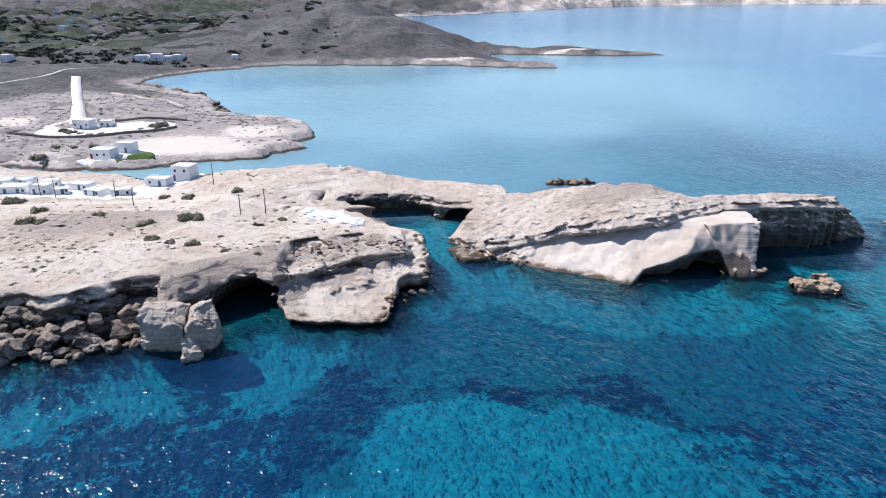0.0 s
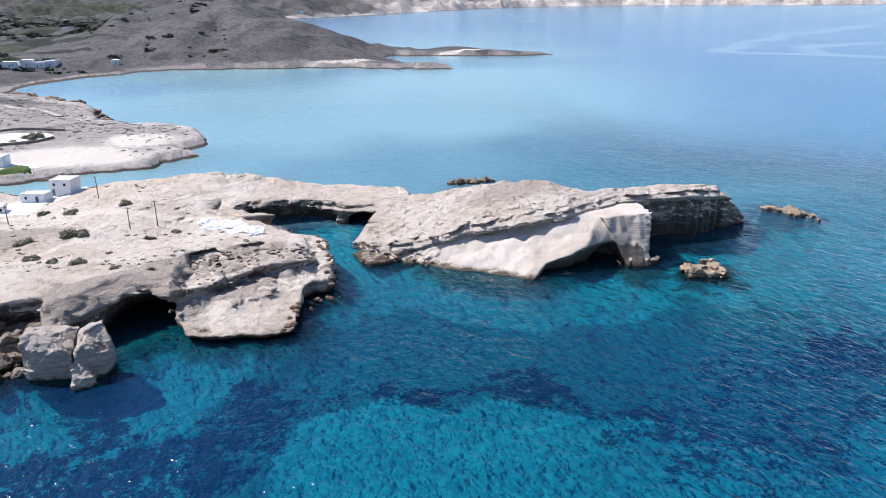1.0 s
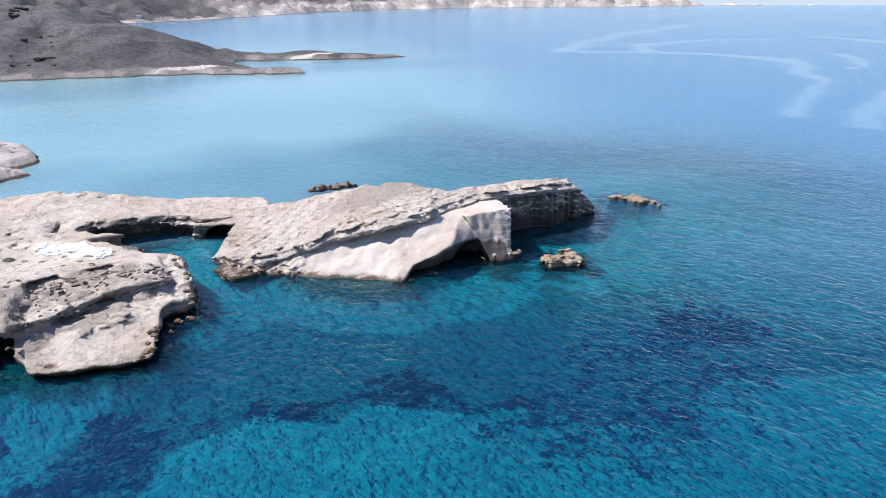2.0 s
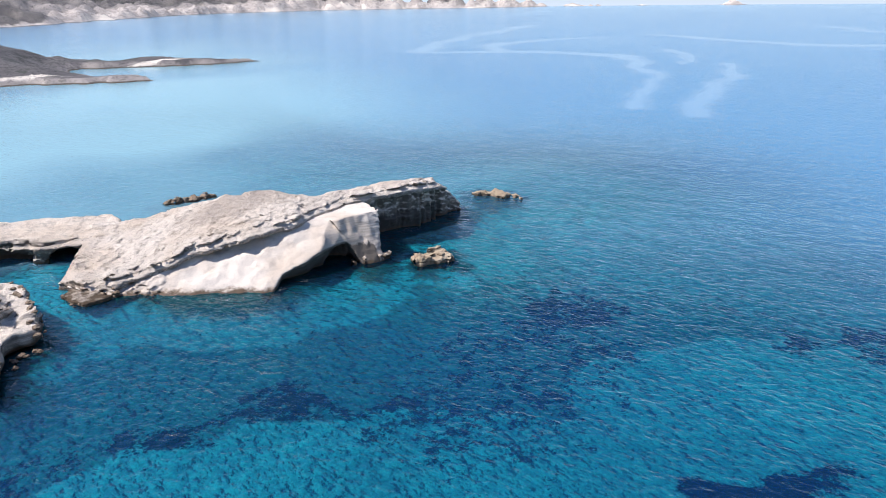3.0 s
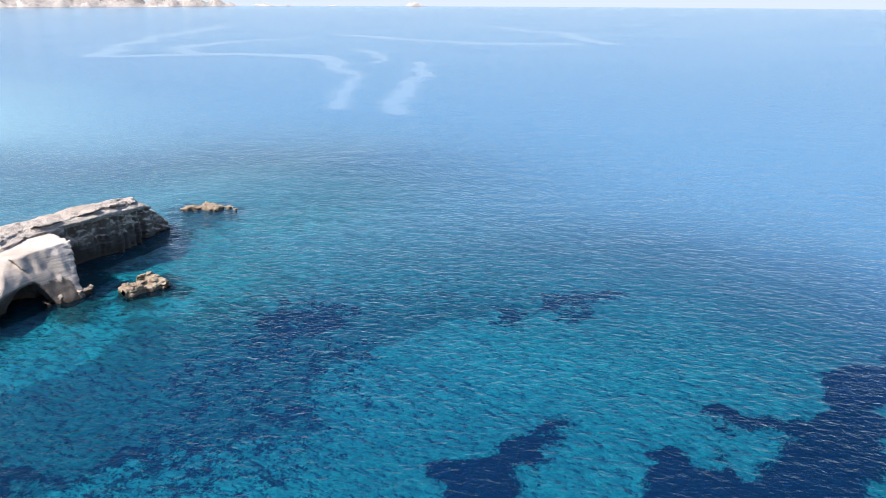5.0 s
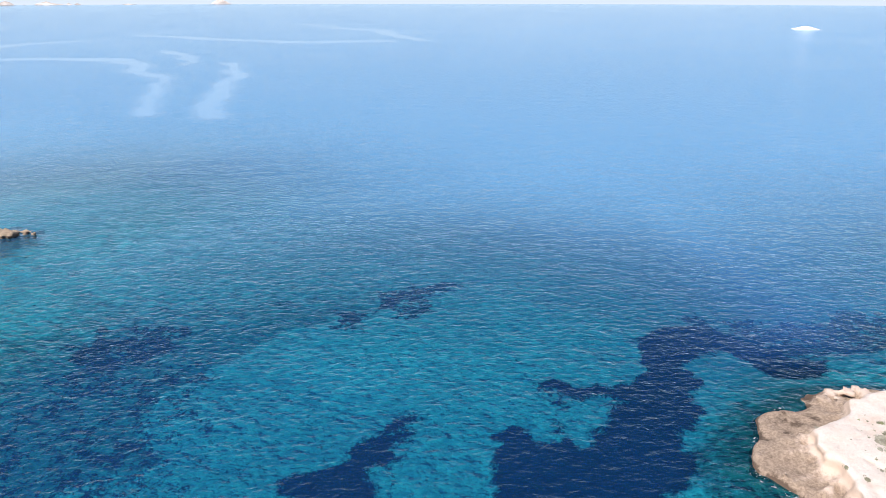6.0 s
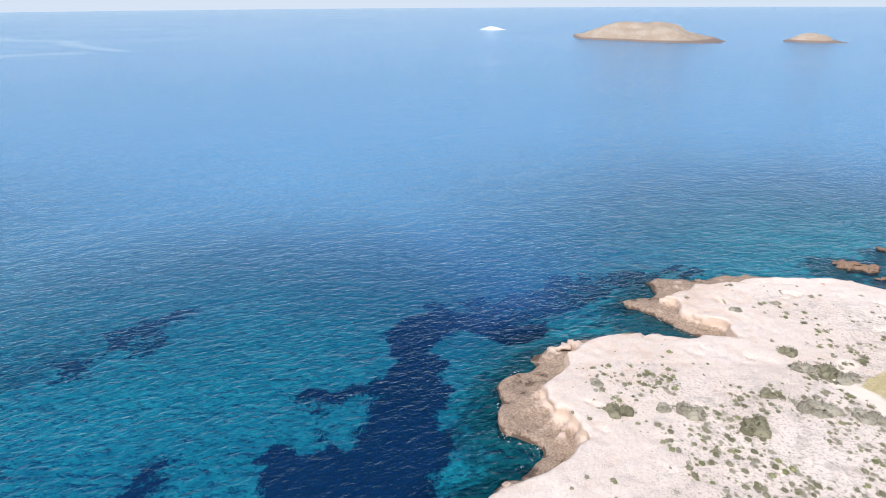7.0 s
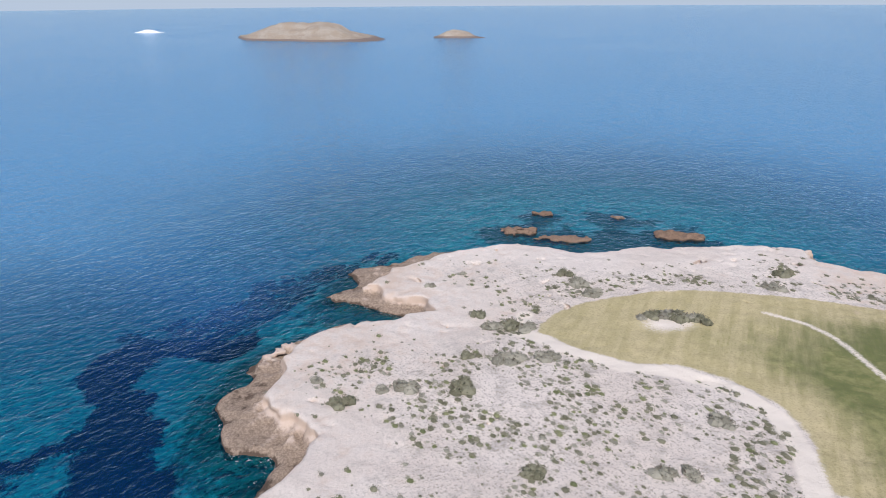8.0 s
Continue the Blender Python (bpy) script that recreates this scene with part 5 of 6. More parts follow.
for n in range(42):
    t = n / 41
    x = np.interp(t, [0, 0.2, 0.35, 0.5, 0.7, 1], [-16, -13, -10, -6, -6, -9]) + rng.uniform(-1.6, 1.0)
    y = np.interp(t, [0, 0.2, 0.35, 0.5, 0.7, 1], [131, 137, 147, 150, 161, 174]) + rng.uniform(-1.2, 1.2)
    size = rng.uniform(0.35, 0.95)
    boulder("boulder", PEBBLES[n % 5], x, y, max(ON_COAST.at(x, y), -0.3) + size * 0.1, rng.uniform(0, 360), size,
            "pitted brown rock at the water's edge", "boulder", "shore rocks")
RUBBLE = [stone_mesh("rubble", M_SCREE, 80 + i, (1, 0.9, 0.7), 0.25, levels=2) for i in range(4)]


def ledge_rubble(count):
    """Loose stones on the shelf between the two scarps, joined in one mesh."""
    pts, faces, start = [], [], 0
    for n in range(count):
        x = rng.uniform(-39, -9)
        lo, hi = float(np.interp(x, SCARP_X, SCARP_Y)), float(np.interp(x, RIM_X, RIM_Y))
        y = hi - abs(rng.gauss(0, 0.42)) * (hi - lo) if n % 4 else rng.uniform(lo, hi)
        size = rng.choice((0.2, 0.25, 0.3, 0.4, 0.5, 0.7))
        m = pose(x, y, ON_COAST.at(x, y) + size * 0.1, 0, 0, rng.uniform(0, 360)) @ Matrix.Scale(size, 4)
        me = RUBBLE[n % 4]
        pts.extend([tuple(m @ v.co) for v in me.vertices])
        faces.extend([tuple(start + i for i in p.vertices) for p in me.polygons])
        start += len(me.vertices)
    me = bpy.data.meshes.new("rubble")
    me.from_pydata(pts, [], faces)
    me.materials.append(M_SCREE)
    return tagged(new("rubble", me), "dark brown loose stones on a rock ledge", "rubble", kind="stuff")


ledge_rubble(170)
for n in range(36):
    x, y = rng.uniform(-1, 13), rng.uniform(168, 181)
    size = rng.uniform(0.3, 1.0)
    boulder("boulder", PEBBLES[n % 5], x, y, max(ON_ISLE.at(x, y), -0.3) + size * 0.1, rng.uniform(0, 360), size,
            "pitted brown rock at the foot of the islet", "boulder", "islet foot rocks")


for n in range(30):
    t = n / 29
    x = np.interp(t, [0, 0.3, 0.55, 0.8, 1], [-236, -208, -180, -152, -133]) + rng.uniform(-3, 3)
    y = np.interp(t, [0, 0.3, 0.55, 0.8, 1], [543, 514, 491, 438, 406]) + rng.uniform(-4, 4)
    boulder("boulder", PEBBLES[n % 5], x, y, 0.3, rng.uniform(0, 360), rng.uniform(1.6, 4.2), "dark rock lying along the point's shore", "boulder", "point rocks")


def fallen_block(label, m, size, cuts, seed):
    """A great fallen block with flat fractured faces, standing in the water."""
    h = 0.2
    ax = [np.arange(-k - 0.8, k + 0.8, h) for k in size]
    x, y, z = np.meshgrid(*ax, indexing="ij")
    f = np.minimum(np.minimum(size[0] * (1 - 0.05 * z / size[2]) - np.abs(x), size[1] - np.abs(y)), size[2] - np.abs(z))
    for nx, ny, nz, d in cuts:
        n = Vector((nx, ny, nz)).normalized()
        f = np.minimum(f, d - (x * n.x + y * n.y + z * n.z))
    f = f + 0.30 * blocks3(x, y, z, 2.6, seed, 0.8) + 0.35 * fbm3(x, y, z, 3.0, 4, seed + 9) + 0.10 * blocks3(x, y, z, 0.9, seed + 5, 0.6)
    verts, quads = skin(f.astype(np.float32), [k[0] for k in ax], h)
    ob = sheet("fallen_block", verts, quads, M_BLOCK)
    ob.matrix_basis = m
    return tagged(ob, label, "rock")


fallen_block("great pale block fallen from the cliff into the sea", pose(-56.2, 121.6, 3.4, -9, 3, 3), (4.3, 3.8, 5.0),
             [(0, -0.8, 0.7, 4.4), (-0.7, -0.7, -0.15, 4.3), (0.5, -0.4, 0.8, 4.6), (0, -1, -0.35, 3.4)], 3)
fallen_block("pale leaning slab fallen against a larger block", pose(-49.0, 122.2, 3.2, -8, -6, 20), (2.9, 3.3, 5.2),
             [(0.3, -0.8, 0.6, 3.6), (0.9, -0.4, -0.3, 2.9), (-0.8, -0.2, 0.7, 3.6)], 18)
fallen_block("low pale slab broken off at the water's edge", pose(-50.2, 118.0, 1.3, -14, -6, 24), (1.7, 2.8, 2.6),
             [(0.2, -0.7, 0.7, 1.9), (0.7, -0.2, 0.6, 1.9)], 33)


def sea_rock(label, x, y, size, turn, seed, material, sink=0.35, category="sea rock"):
    """A weathered rock standing out of the sea, with ledges and pits."""
    h = max(size) / 16
    ax = [np.arange(-k * 1.3 - h, k * 1.3 + 2 * h, h) for k in (size[0], size[1], size[2] * 1.6)]
    px, py, pz = np.meshgrid(*ax, indexing="ij")
    q = np.sqrt((px / size[0]) ** 2 + (py / size[1]) ** 2) + 0.55 * fbm2(px, py, size[1] * 0.9, 4, seed + 7)
    f = np.minimum((1 - q) * size[1], 0.8 * (size[2] * (1 - 0.45 * q * q) - np.abs(pz)))
    f = f + 0.28 * size[2] * fbm3(px, py, pz, size[1] * 0.9, 4, seed) + 0.24 * size[2] * blocks3(px, py, pz, size[1] * 0.6, seed + 3, 0.35)
    verts, quads = skin(f.astype(np.float32), [k[0] for k in ax], h)
    ob = sheet("sea_rock", verts, quads, material)
    ob.matrix_basis = pose(x, y, size[2] * (0.25 - sink), 0, 0, turn)
    return tagged(ob, label, category)


sea_rock("flat-topped brown rock rising from the sea", 85.3, 150.5, (4.6, 2.9, 2.6), -8, 101, M_REEF_ROCK)
sea_rock("long low brown reef awash in the sea", 134.5, 193.5, (9.0, 2.2, 1.7), -52, 102, M_REEF_ROCK)
sea_rock("small dark rock behind the islet", 37.0, 245, (2.3, 1.6, 1.6), 10, 103, M_TUFF_DARK)
sea_rock("dark flat rock behind the islet", 46.0, 246, (4.4, 2.0, 1.6), 4, 104, M_TUFF_DARK)
sea_rock("jagged pale rock at the islet's foot", 71.0, 159.5, (4.2, 2.0, 1.6), 10, 105, M_TUFF, 0.3)
sea_rock("low tan rock shelf at the foot of the islet", 5.0, 176.0, (7.5, 5.5, 0.9), 60, 112, M_TUFF, 0.1)
sea_rock("orange-brown skerry off the shore", 169.5, -110, (4.4, 2.8, 1.0), 53, 106, M_SKERRY)
sea_rock("flat brown skerry barely above the sea", 157.5, -118, (7.8, 2.6, 0.8), 53, 107, M_SKERRY)
sea_rock("small low skerry out at sea", 180, -127.5, (3.6, 1.8, 0.7), 53, 108, M_SKERRY)
sea_rock("orange-brown skerry beyond the cliff", 143.5, -147, (7.2, 3.4, 1.2), 58, 109, M_SKERRY)
sea_rock("sunken reef showing its back above the sea", 166, -146, (3.0, 1.6, 0.45), 53, 110, M_TUFF_DARK, 0.42)


# ---- islets on the horizon ----
def far_islet(name, label, centre, half, turn, height, seed, material):
    n, m = 60, 40
    u, v = np.meshgrid(np.linspace(-1.15, 1.15, n), np.linspace(-1.15, 1.15, m), indexing="ij")
    d = 1 - np.sqrt((u + 0.12 * fbm2(u, v, 0.5, 3, seed)) ** 2 + (v + 0.15 * fbm2(u, v, 0.4, 3, seed + 1)) ** 2)
    z = height * np.interp(u, [-1, -0.7, -0.4, -0.1, 0.3, 0.7, 1], [0.12, 0.28, 0.85, 1.05, 1.1, 0.85, 0.5]) * (0.30 * step01(0, 0.06, d) + 0.70 * step01(0.02, 0.75, d) * (1 + 0.35 * fbm2(u, v, 0.6, 4, seed + 2))) - 2 * (d < 0)
    pts = np.stack([u * half[0], v * half[1], z], -1).reshape(-1, 3)
    ob = sheet(name, pts, grid_quads(n, m)[:, ::-1], material)
    ob.matrix_basis = pose(*centre, 0, 0, 0, turn)
    return tagged(ob, label, "islet")


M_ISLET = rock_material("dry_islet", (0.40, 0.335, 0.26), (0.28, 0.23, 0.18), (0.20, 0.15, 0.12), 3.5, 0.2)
far_islet("islet", "dry ochre islet with a low rounded top", (1200, -368), (142, 80), 38, 25, 201, M_ISLET)
far_islet("islet", "small flat reddish islet", (1085, -592), (46, 26), 44, 10, 204, M_ISLET)
far_islet("islet", "white rock far out in the sea", (1600, -152), (30, 14), 55, 4.5, 207, M_LIME)


# ---- houses ----
def house(name, label, m, w, d, h, doors=(), panes=(), roof_edge=0.25, door_material=None, category="house"):
    """A flat-roofed whitewashed house; its front faces -y. doors: x; panes: (x, z)."""
    ob = thing(name, m, label, category)
    bm = bmesh.new()
    box(bm, -w / 2, -d / 2, -1.5, w / 2, d / 2, h)
    bmesh.ops.bevel(bm, geom=list(bm.edges), offset=0.08, segments=2, affect="EDGES")
    part("wall", bm, M_WHITE, ob)
    bm = bmesh.new()
    t = 0.3
    for x0, y0, x1, y1 in ((-w / 2, -d / 2, w / 2, -d / 2 + t), (-w / 2, d / 2 - t, w / 2, d / 2), (-w / 2, -d / 2 + t, -w / 2 + t, d / 2 - t), (w / 2 - t, -d / 2 + t, w / 2, d / 2 - t)):
        box(bm, x0, y0, h, x1, y1, h + roof_edge)
    part("parapet", bm, M_WHITE, ob)
    part("roof", soft_box(-w / 2 + t, -d / 2 + t, h - 0.02, w / 2 - t, d / 2 - t, h + 0.06, 0.02), M_ROOF, ob, "pale screeded flat roof")
    for x in doors:
        part("door", soft_box(x - 0.5, -d / 2 - 0.05, 0.0, x + 0.5, -d / 2 + 0.05, 2.05, 0.015), door_material or M_DOOR, ob, "painted plank door")
    for x, z in panes:
        win = part("window", soft_box(x - 0.5, -d / 2 - 0.05, z - 0.55, x + 0.5, -d / 2 + 0.03, z + 0.55, 0.015), M_WHITE, ob)
        part("pane", soft_box(x - 0.4, -d / 2 - 0.07, z - 0.45, x + 0.4, -d / 2 + 0.02, z + 0.45, 0.01), M_GLASS, win, "dark window pane")
    return ob


def on(relief, x, y, turn=0.0):
    return pose(x, y, relief.at(x, y), 0, 0, turn)


house("house", "two-storey whitewashed house at the inlet", on(ON_COAST, -94, 237, -10), 7, 6, 5.0, (-2.5,), ((1.5, 3.6), (-2, 3.6)))
house("boathouse", "low whitewashed boathouse on a terrace by the inlet", on(ON_COAST, -101, 231, -8), 8, 5, 2.6, (1.5,), ((-2, 1.5),), category="boathouse")
for x, y, w, d, h, turn, dd in ((-147, 224, 9, 6, 2.5, 8, (-2, 2)), (-137, 223, 6, 5, 3.2, -4, (-1.5,)), (-127, 229, 8, 5, 2.1, -14, (1.0,)),
                                (-118, 221, 7, 5, 1.9, -20, (-2, 1.5)), (-109, 220, 6, 5, 2.2, 14, (-1,)), (-157, 232, 8, 6, 2.8, 12, (1.5,)), (-140, 233, 6, 5, 2.4, 20, (0.5,)),
                                (-130, 222, 4, 4, 1.8, 30, (0.0,)), (-151, 237, 5, 5, 2.2, -10, (0.0,))):
    house("boathouse", "low whitewashed boathouse with plank doors by the inlet", on(ON_COAST, x, y, turn), w, d, h, dd, ((w / 2 - 0.9, 1.3),), category="boathouse")
house("house", "whitewashed house with a red door beside a lawn", on(ON_MAIN, -143, 279, -4), 9, 7, 3.6, (-3.4,), ((-1, 1.7), (2, 1.7)), door_material=M_DOOR_RED)
house("house", "low white annex across the inlet", on(ON_MAIN, -137, 287, -4), 7, 6, 3.8, (1,), ((-2.5, 1.6),))
house("chapel", "small whitewashed chapel inside a walled yard", on(ON_MAIN, -180, 338, -8), 9, 7, 4.2, (0.0,), ((-3, 2.2), (3, 2.2)), category="chapel")
house("house", "white house behind a walled yard", on(ON_MAIN, -171, 342, 6), 6, 5, 3.0, (1.0,), ((-1.5, 1.6),))
for x, y, w, h in ((-300, 690, 12, 4.5), (-288, 696, 10, 5.5), (-277, 694, 12, 4), (-267, 697, 9, 4.5), (-214, 704, 6, 3.5), (-408, 650, 10, 5)):
    house("house", "white house set back behind the beach", on(ON_MAIN, x, y, rng.uniform(-15, 15)), w, 10, h, (0,), ((3, 1.8),))

far_house = house("house", "distant white farmhouse among plots", on(ON_MAIN, -520, 1300, 5), 16, 11, 6, (0,), ((4, 2.0), (-4, 2.0)))
tagged(far_house, group="distant farmhouses")
for n in range(46):
    r, a = rng.uniform(1050, 2300), rng.gauss(-25, 5)
    if n > 30:
        r, a = rng.uniform(2250, 2500), rng.uniform(-12, 4)
    x, y = r * math.sin(radians(a)), r * math.cos(radians(a))
    z = ON_MAIN.at(x, y)
    if z < 3:
        continue
    copy_thing(far_house, pose(x, y, z, 0, 0, rng.uniform(-30, 30)) @ Matrix.Scale(rng.uniform(0.45, 0.9), 4))


# ---- lime-washed rock, lawn, track and walls ----
def draped(name, relief, outline, lift, material, label, category, step=1.0):
    """A thin sheet laid on the ground inside an outline."""
    poly = rounded(outline, 4)
    lo, hi = poly.min(0) - step, poly.max(0) + step
    xs, ys = np.arange(lo[0], hi[0], step), np.arange(lo[1], hi[1], step)
    x, y = np.meshgrid(xs, ys, indexing="ij")
    d = inside(poly, x + 1.6 * step * fbm2(x, y, 6 * step, 4, 81), y + 1.6 * step * fbm2(x, y, 6 * step, 4, 82))
    z = np.array([[relief.at(a, b) for b in ys] for a in xs])
    z = z + lift * step01(0, 1.5 * step, d) - 0.4 * (d <= 0)
    q = grid_quads(*x.shape)[:, ::-1]
    q = q[(d.ravel()[q] > -0.3 * step).all(1)]
    used, q2 = np.unique(q, return_inverse=True)
    ob = sheet(name, np.stack([x, y, z], -1).reshape(-1, 3)[used], q2.reshape(-1, 4), material)
    return tagged(ob, label, category, kind="structure")


LIME = [stone_mesh("painted_rock", M_LIME, 140 + i, (1.4, 1.0, 0.34), 0.3) for i in range(5)]
for n in range(52):
    t = rng.uniform(0, 1)
    x, y = -41 + 15 * t + rng.uniform(-1.5, 1.5), 190 - 11 * t * t + rng.uniform(-4.5, 3.5)
    boulder("painted_rock", LIME[n % 5], x, y, ON_COAST.at(x, y) + 0.05, rng.uniform(0, 360), rng.uniform(0.9, 2.5),
            "low rock outcrop painted white beside the inlet", "painted rock", "painted rocks")
draped("ground_yard", ON_COAST, [(-152, 218), (-140, 217), (-126, 216), (-108, 214), (-98, 217), (-97, 226), (-110, 230), (-130, 236), (-152, 240)], 0.15, M_ROOF,
       "whitewashed quay and yards between boathouses", "yard", 0.8)
draped("ground_quay", ON_COAST, [(-110, 228), (-100, 225), (-92, 231), (-88, 240), (-94, 246), (-104, 238)], 0.2, M_ROOF, "whitewashed terrace round a house", "terrace", 0.7)
M_LAWN = plain("lawn", (0.075, 0.12, 0.025), 0.9, 0.25, 0.5, 0.1)
draped("ground_lawn", ON_MAIN, [(-136, 272), (-131, 271), (-126, 271), (-122, 276), (-124, 284), (-130, 285)], 0.6, M_LAWN, "small green lawn beside a white house", "lawn", 0.8)
draped("ground_court", ON_MAIN, [(-158, 272), (-140, 270), (-129, 272), (-121, 281), (-125, 291), (-137, 294), (-150, 285)], 0.18, M_ROOF, "whitewashed court round a house", "court", 1.2)


def ribbon(name, relief, line, widths, thick, material, label, category):
    """A raised strip of even width that follows the ground along a line."""
    p = np.array(line, float)
    run = np.concatenate([[0], np.cumsum(np.hypot(*np.diff(p, axis=0).T))])
    t = np.linspace(0, run[-1], int(run[-1] / 4) + 2)
    x, y, w = np.interp(t, run, p[:, 0]), np.interp(t, run, p[:, 1]), np.interp(t, run, widths) * (1 + 0.06 * fbm2(t, 0 * t, 25, 3, 83))
    ex, ey = np.gradient(x), np.gradient(y)
    k = np.hypot(ex, ey)
    pts = []
    for side, drop in ((-0.5, -1.0), (-0.5, 0.0), (0.0, 0.08), (0.5, 0.0), (0.5, -1.0)):
        px, py = x - ey / k * w * side, y + ex / k * w * side
        z = np.array([relief.at(a, b) for a, b in zip(x, y)])
        z = np.convolve(np.pad(z, 2, mode="edge"), np.ones(5) / 5, "valid")
        z = np.maximum(z, np.array([relief.at(a, b) for a, b in zip(px, py)]))
        pts.append(np.stack([px, py, z + thick + drop], -1))
    pts = np.stack(pts, 1).reshape(-1, 3)
    return tagged(sheet(name, pts, grid_quads(len(t), 5)[:, ::-1], material), label, category, kind="structure")


ribbon("road", ON_MAIN, [(-187, 345), (-214, 398), (-237, 441), (-281, 525), (-299, 561)], (8, 6, 6, 7, 7), 0.35, M_PATH,
       "wide bleached concrete track up the slope", "track")
for line in ([(-340, 480), (-318, 560), (-300, 640)], [(-230, 470), (-190, 440), (-160, 415)]):
    ribbon("dirt_track", ON_MAIN, line, (4, 3.5, 3.5), 0.12, M_YARD, "pale dirt track over the scrubby point", "track")
draped("ground_chapel_yard", ON_MAIN, [(-197, 322), (-180, 319), (-160, 321), (-140, 334), (-134, 344), (-150, 349), (-178, 346), (-194, 338), (-192, 366), (-198, 364)], 0.3, M_PATH,
       "pale walled yard of a chapel", "yard", 1.4)


def stone_wall(relief, line, label):
    bm = bmesh.new()
    p = rounded(line + line[-1:], 3)[:-6]
    for (ax, ay), (bx, by) in zip(p[:-1], p[1:]):
        za, zb = relief.at(ax, ay), relief.at(bx, by)
        e = Vector((bx - ax, by - ay, 0))
        if e.length < 0.05:
            continue
        n = Vector((-e.y, e.x, 0)).normalized() * 0.3
        v = [bm.verts.new(c) for c in ((ax - n.x, ay - n.y, za - 0.8), (ax + n.x, ay + n.y, za - 0.8), (ax + n.x, ay + n.y, za + 1.1), (ax - n.x, ay - n.y, za + 1.1),
                                       (bx - n.x, by - n.y, zb - 0.8), (bx + n.x, by + n.y, zb - 0.8), (bx + n.x, by + n.y, zb + 1.1), (bx - n.x, by - n.y, zb + 1.1))]
        for f in ((0, 1, 2, 3), (7, 6, 5, 4), (0, 3, 7, 4), (1, 5, 6, 2), (3, 2, 6, 7)):
            bm.faces.new([v[i] for i in f])
    return tagged(part("stone_wall", bm, M_WALL), label, "wall")


stone_wall(ON_MAIN, [(-204, 322), (-195, 318), (-180, 315), (-160, 317), (-146, 326), (-130, 340)], "low dry-stone wall round a pale yard")
stone_wall(ON_MAIN, [(-190, 352), (-170, 356), (-150, 356), (-130, 350)], "low dry-stone wall on the scrubby slope")


# ---- power poles ----
def power_pole(x, y, height, turn):
    ob = thing("power_pole", on(ON_COAST, x, y, turn), "slim weathered wooden power pole on bare ground", "pole", "power poles")
    bm = bmesh.new()
    rod(bm, (0, 0, -0.8), (0, 0, height), 0.16, 0.10, 10)
    part("pole", bm, M_WOOD, ob)
    part("crossarm", soft_box(-0.75, -0.05, height - 0.5, 0.75, 0.05, height - 0.38, 0.01), M_WOOD, ob)
    for k in (-0.65, 0.0, 0.65):
        bm = bmesh.new()
        rod(bm, (k, 0, height - 0.38), (k, 0, height - 0.2), 0.035, 0.02, 8)
        part("insulator", bm, M_METAL, ob)


for x, y, height in ((-53.7, 190, 7.4), (-78, 219, 7.2), (-60, 187, 6.0), (-129, 216, 7.2), (-135.7, 219, 6.5), (-98.4, 204.4, 5.5), (-108.7, 214.7, 6.0)):
    power_pole(x, y, height, 25)

# ---- bushes and scrub ----
BUSHES = [bush_kind(300 + i, (1.0, 0.85, 0.6), M_OLIVE) for i in range(4)]
GREYS = [bush_kind(320 + i, (1.0, 0.9, 0.5), M_SAGE) for i in range(4)]
GREENS = [bush_kind(340 + i, (1.0, 0.9, 0.45), M_BRIGHT) for i in range(2)]
for n, (x, y, s) in enumerate([(-73.5, 180, 2.2), (-70.5, 180, 2.2), (-81.5, 175.6, 2.0), (-83, 175, 1.4), (-82.4, 209, 1.9), (-66.6, 208, 1.8), (-74, 160, 1.9), (-68, 156, 1.2),
                               (-62.3, 155, 1.7), (-141.6, 211, 2.6), (-138, 211, 2.0), (-92, 213, 1.6), (-123, 196, 2.2), (-115.5, 178, 2.4), (-48, 186, 1.3), (-112, 178, 1.6),
                               (-100, 186, 1.5), (-53, 150, 0.9), (-58, 163, 0.9)]):
    bush(BUSHES[n % 4], x, y, ON_COAST.at(x, y) - 0.1, 40 * n, s, "dark olive shrub on bleached ground", "coast shrubs")
for n, (x, y, s) in enumerate([(98, -28.6, 2.0), (96.8, -39.6, 2.4), (99, -36, 1.3), (92, -47.5, 2.4), (96.9, -59.7, 2.7), (93.8, -66.3, 2.2), (108.5, -68.4, 2.4), (110, -65.5, 2.4),
                               (106, -71, 2.0), (116.9, -65.7, 1.7), (136.5, -64, 1.2), (139, -73.6, 1.2), (125.3, -94.4, 1.9), (119.4, -93.2, 2.6), (113, -93, 2.2), (101.6, -141, 2.2),
                               (97, -132, 2.4), (63.6, -77.8, 2.0), (66.7, -45, 1.9), (56, -64, 1.8), (58, -61, 1.7), (101.5, -54.5, 1.4), (107.5, -27, 1.2)]):
    kind = GREYS[n % 4] if n % 3 else BUSHES[n % 4]
    bush(kind, x, y, ON_SHORE.at(x, y) - 0.1, 55 * n, s, "rounded grey-green shrub on pale stony ground", "shore shrubs")
for n, (x, y, s) in enumerate([(97.1, -96.3, 1.9), (95.7, -98.4, 2.5), (94.5, -100, 2.6), (92.9, -101.5, 2.4), (90.6, -102.5, 1.9), (98, -93, 1.3)]):
    bush(GREYS[n % 4] if n % 2 else BUSHES[n % 4], x, y, ON_SHORE.at(x, y) - 0.1, 70 * n, s, "large grey-green shrub on a stony patch in the field", "field shrubs")
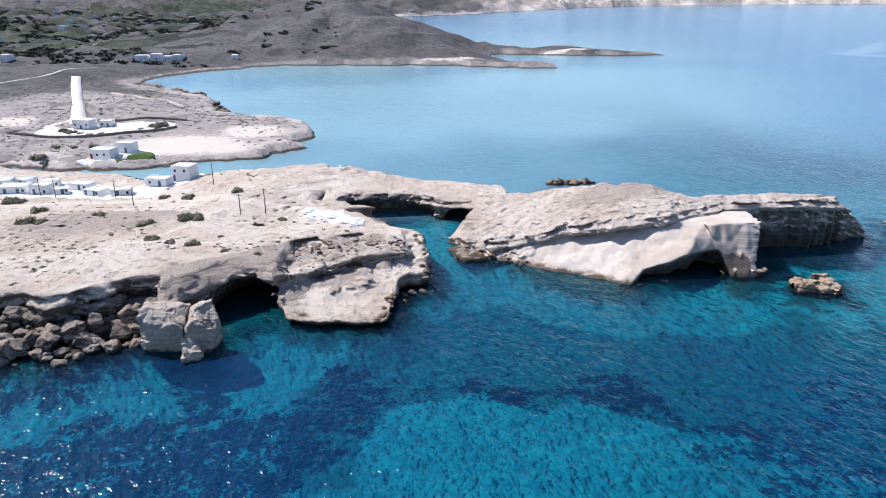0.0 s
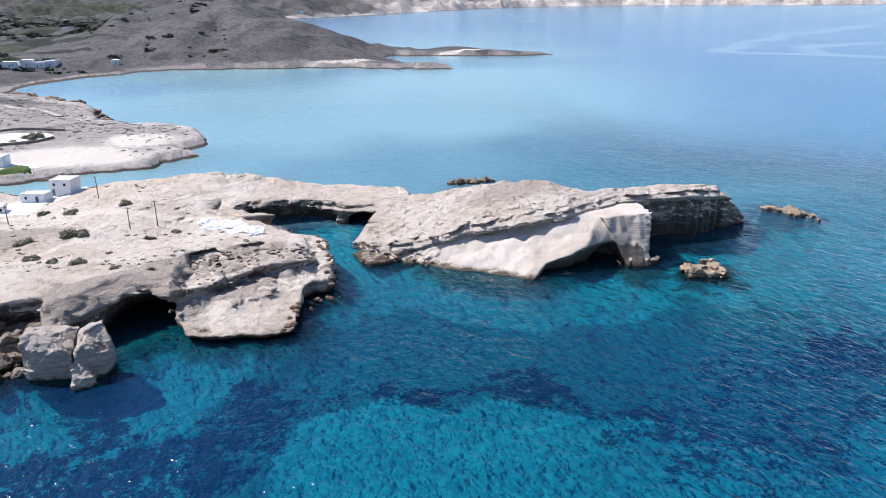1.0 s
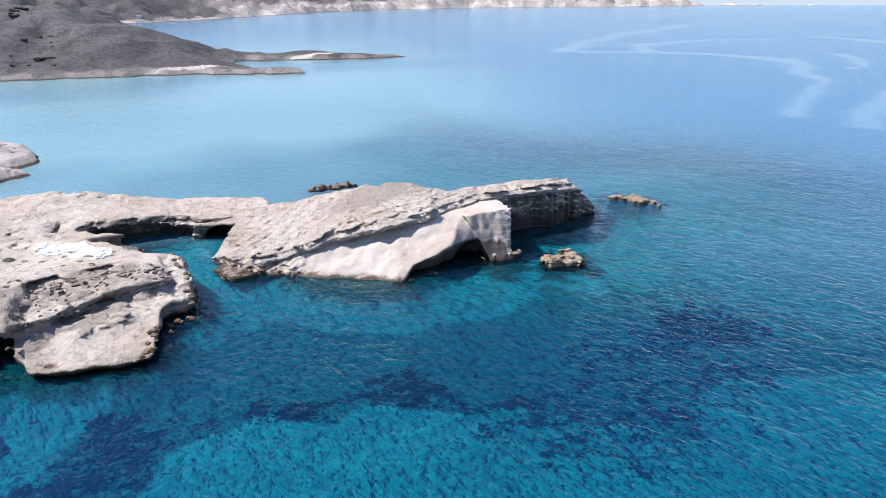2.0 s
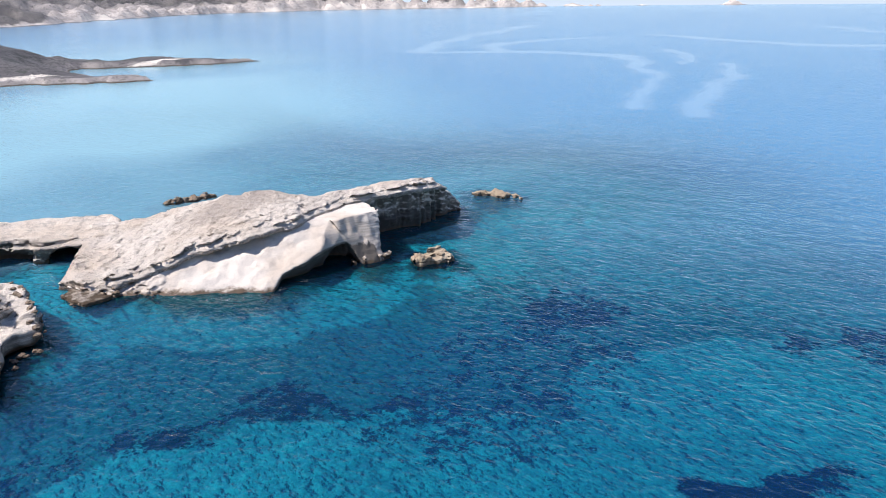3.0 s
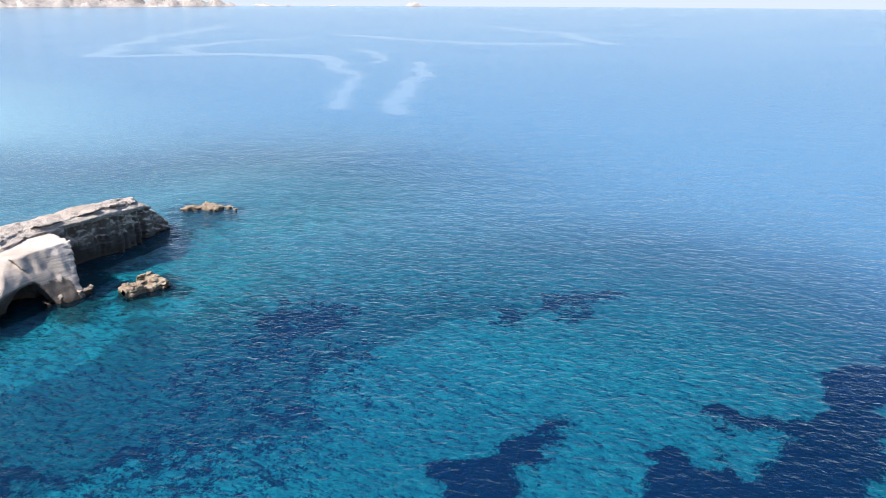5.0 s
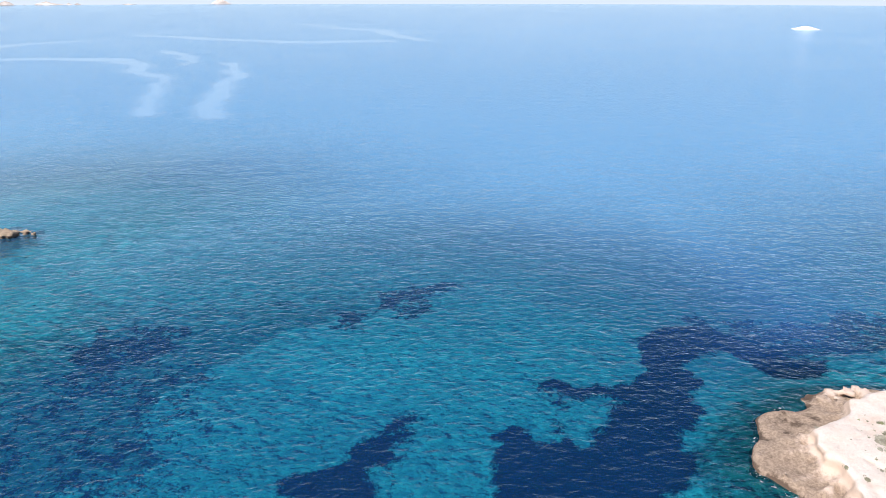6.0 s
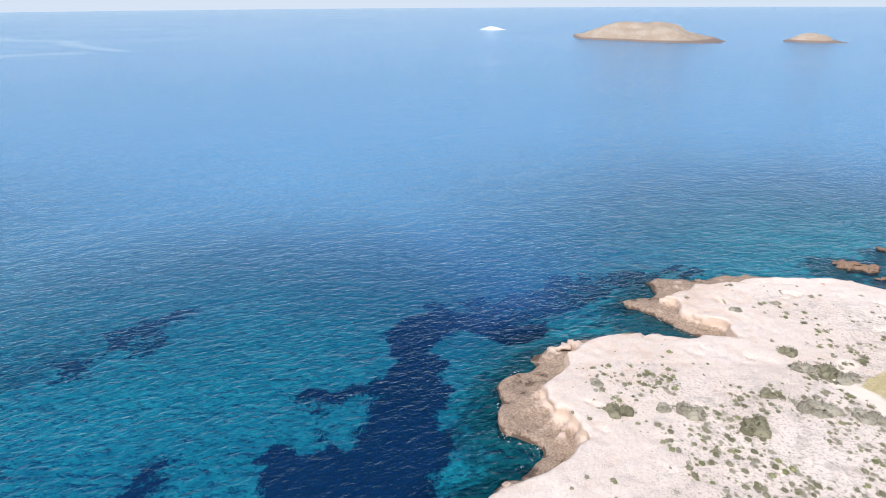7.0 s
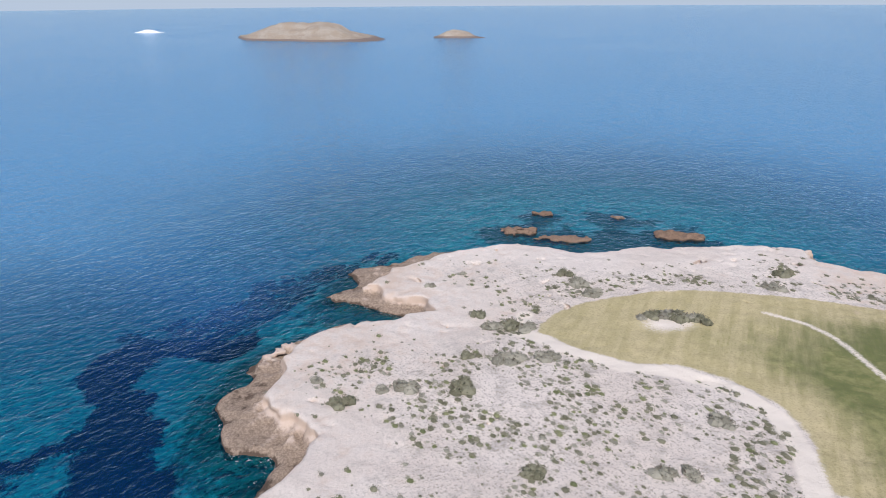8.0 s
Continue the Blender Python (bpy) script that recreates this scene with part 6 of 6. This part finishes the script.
for n, (x, y, s) in enumerate([(-188, 330.7, 2.2), (-184, 328, 2.4), (-181.4, 328.5, 2.2), (-176, 325, 1.6), (-169, 319.7, 1.6), (-164, 321, 1.5), (-158, 317.5, 1.5), (-150, 331, 1.4),
                               (-145, 337, 3.0), (-143, 340, 3.2), (-155.7, 295.6, 2.2), (-150, 286, 2.0), (-171, 294, 1.8), (-172, 279, 2.4), (-169, 279, 2.0), (-163, 294, 1.6), (-163, 271, 1.8)]):
    bush(BUSHES[n % 4], x, y, ON_MAIN.at(x, y) - 0.1, 33 * n, s, "dark shrub near stone walls on the point", "point shrubs")


def scatter(seed, count, x0, y0, x1, y1, weigh):
    """Random places in a rectangle, kept by a weight of 0..1."""
    r = np.random.RandomState(seed)
    x, y = r.uniform(x0, x1, count * 12), r.uniform(y0, y1, count * 12)
    keep = r.uniform(0, 1, count * 12) < weigh(x, y)
    return np.stack([x[keep], y[keep]], 1)[:count]


def scrub(name, relief, places, seed, size, material, label, leaf, each, category="scrub"):
    """Low tufts over a stretch of ground, joined in one mesh."""
    r = random.Random(seed)
    pts, quads = [], []
    for x, y in places.tolist():
        s = size * r.choice((0.4, 0.55, 0.75, 1.0, 1.3))
        dome_into(pts, quads, r, (x, y, relief.at(x, y) - 0.05), (s * 0.55, s * 0.42, s * 0.22))
        leaves_into(pts, quads, r, (x, y, relief.at(x, y) - 0.05), (s, s * 0.75, s * 0.36), max(6, int(each * (s / size) ** 1.5)), leaf * (0.6 + 0.4 * s / size))
    return tagged(new(name, leaf_mesh(name, pts, quads, material)), label, category, kind="stuff")


def shore_weight(x, y):
    sd, fd = inside(SHORE, x, y), inside(FIELD, x, y)
    thick = np.clip((sd - 9) / 16, 0.05, 1) * np.where(x < 114, 1.0, 0.35) * (1 + 1.2 * np.exp(-((fd + 6) / 4) ** 2))
    return np.where((sd > 6) & (fd < -3.2), thick * (0.5 + 0.9 * fbm2(x, y, 9, 2, 91)), 0)


def coast_weight(x, y):
    return np.where(inside(COAST, x, y) > 13, 0.12 + 0.9 * fbm2(x, y, 14, 3, 92), 0)


def plain_weight(x, y):
    r, a = np.hypot(x, y), np.degrees(np.arctan2(x, y))
    return np.where((inside(MAIN, x, y) > 25) & (a < -9) & (a > -45), 0.30 + 1.1 * fbm2(x, y, 120, 3, 93), 0) * np.where(a > -16, 0.35, 1)


def point_weight(x, y):
    return np.where(inside(MAIN, x, y) > 7, 0.45 + 0.9 * fbm2(x, y, 40, 3, 94), 0)


SHORE_BOX = (40, -165, 152, -16)
scrub("scrub_olive", ON_SHORE, scatter(41, 1150, *SHORE_BOX, shore_weight), 41, 1.0, M_OLIVE, "low olive tufts scattered over pale stony ground", 0.07, 90)
scrub("scrub_green", ON_SHORE, scatter(43, 420, *SHORE_BOX, shore_weight), 43, 0.95, M_BRIGHT, "low green tufts scattered over pale stony ground", 0.07, 80)
scrub("scrub_grey", ON_SHORE, scatter(42, 1300, *SHORE_BOX, shore_weight), 42, 0.8, M_SAGE, "dry grey tufts scattered over pale stony ground", 0.07, 56)
scrub("scrub_coast", ON_COAST, scatter(45, 520, -160, 122, -14, 240, coast_weight), 45, 0.7, M_OLIVE, "dry dark tufts on bleached ground", 0.14, 22)
M_TREES = leaf_material("dark_trees", (0.018, 0.024, 0.014), (0.05, 0.06, 0.035))
scrub("trees_on_plain", ON_MAIN, scatter(46, 4600, -1100, 560, 0, 1700, plain_weight), 46, 6.0, M_TREES, "dark far trees and hedges between plots", 1.2, 40, "trees")
scrub("scrub_point", ON_MAIN, scatter(47, 2600, -300, 268, -70, 560, point_weight), 47, 1.1, M_SAGE, "dry grey scrub covering the low point", 0.25, 16)
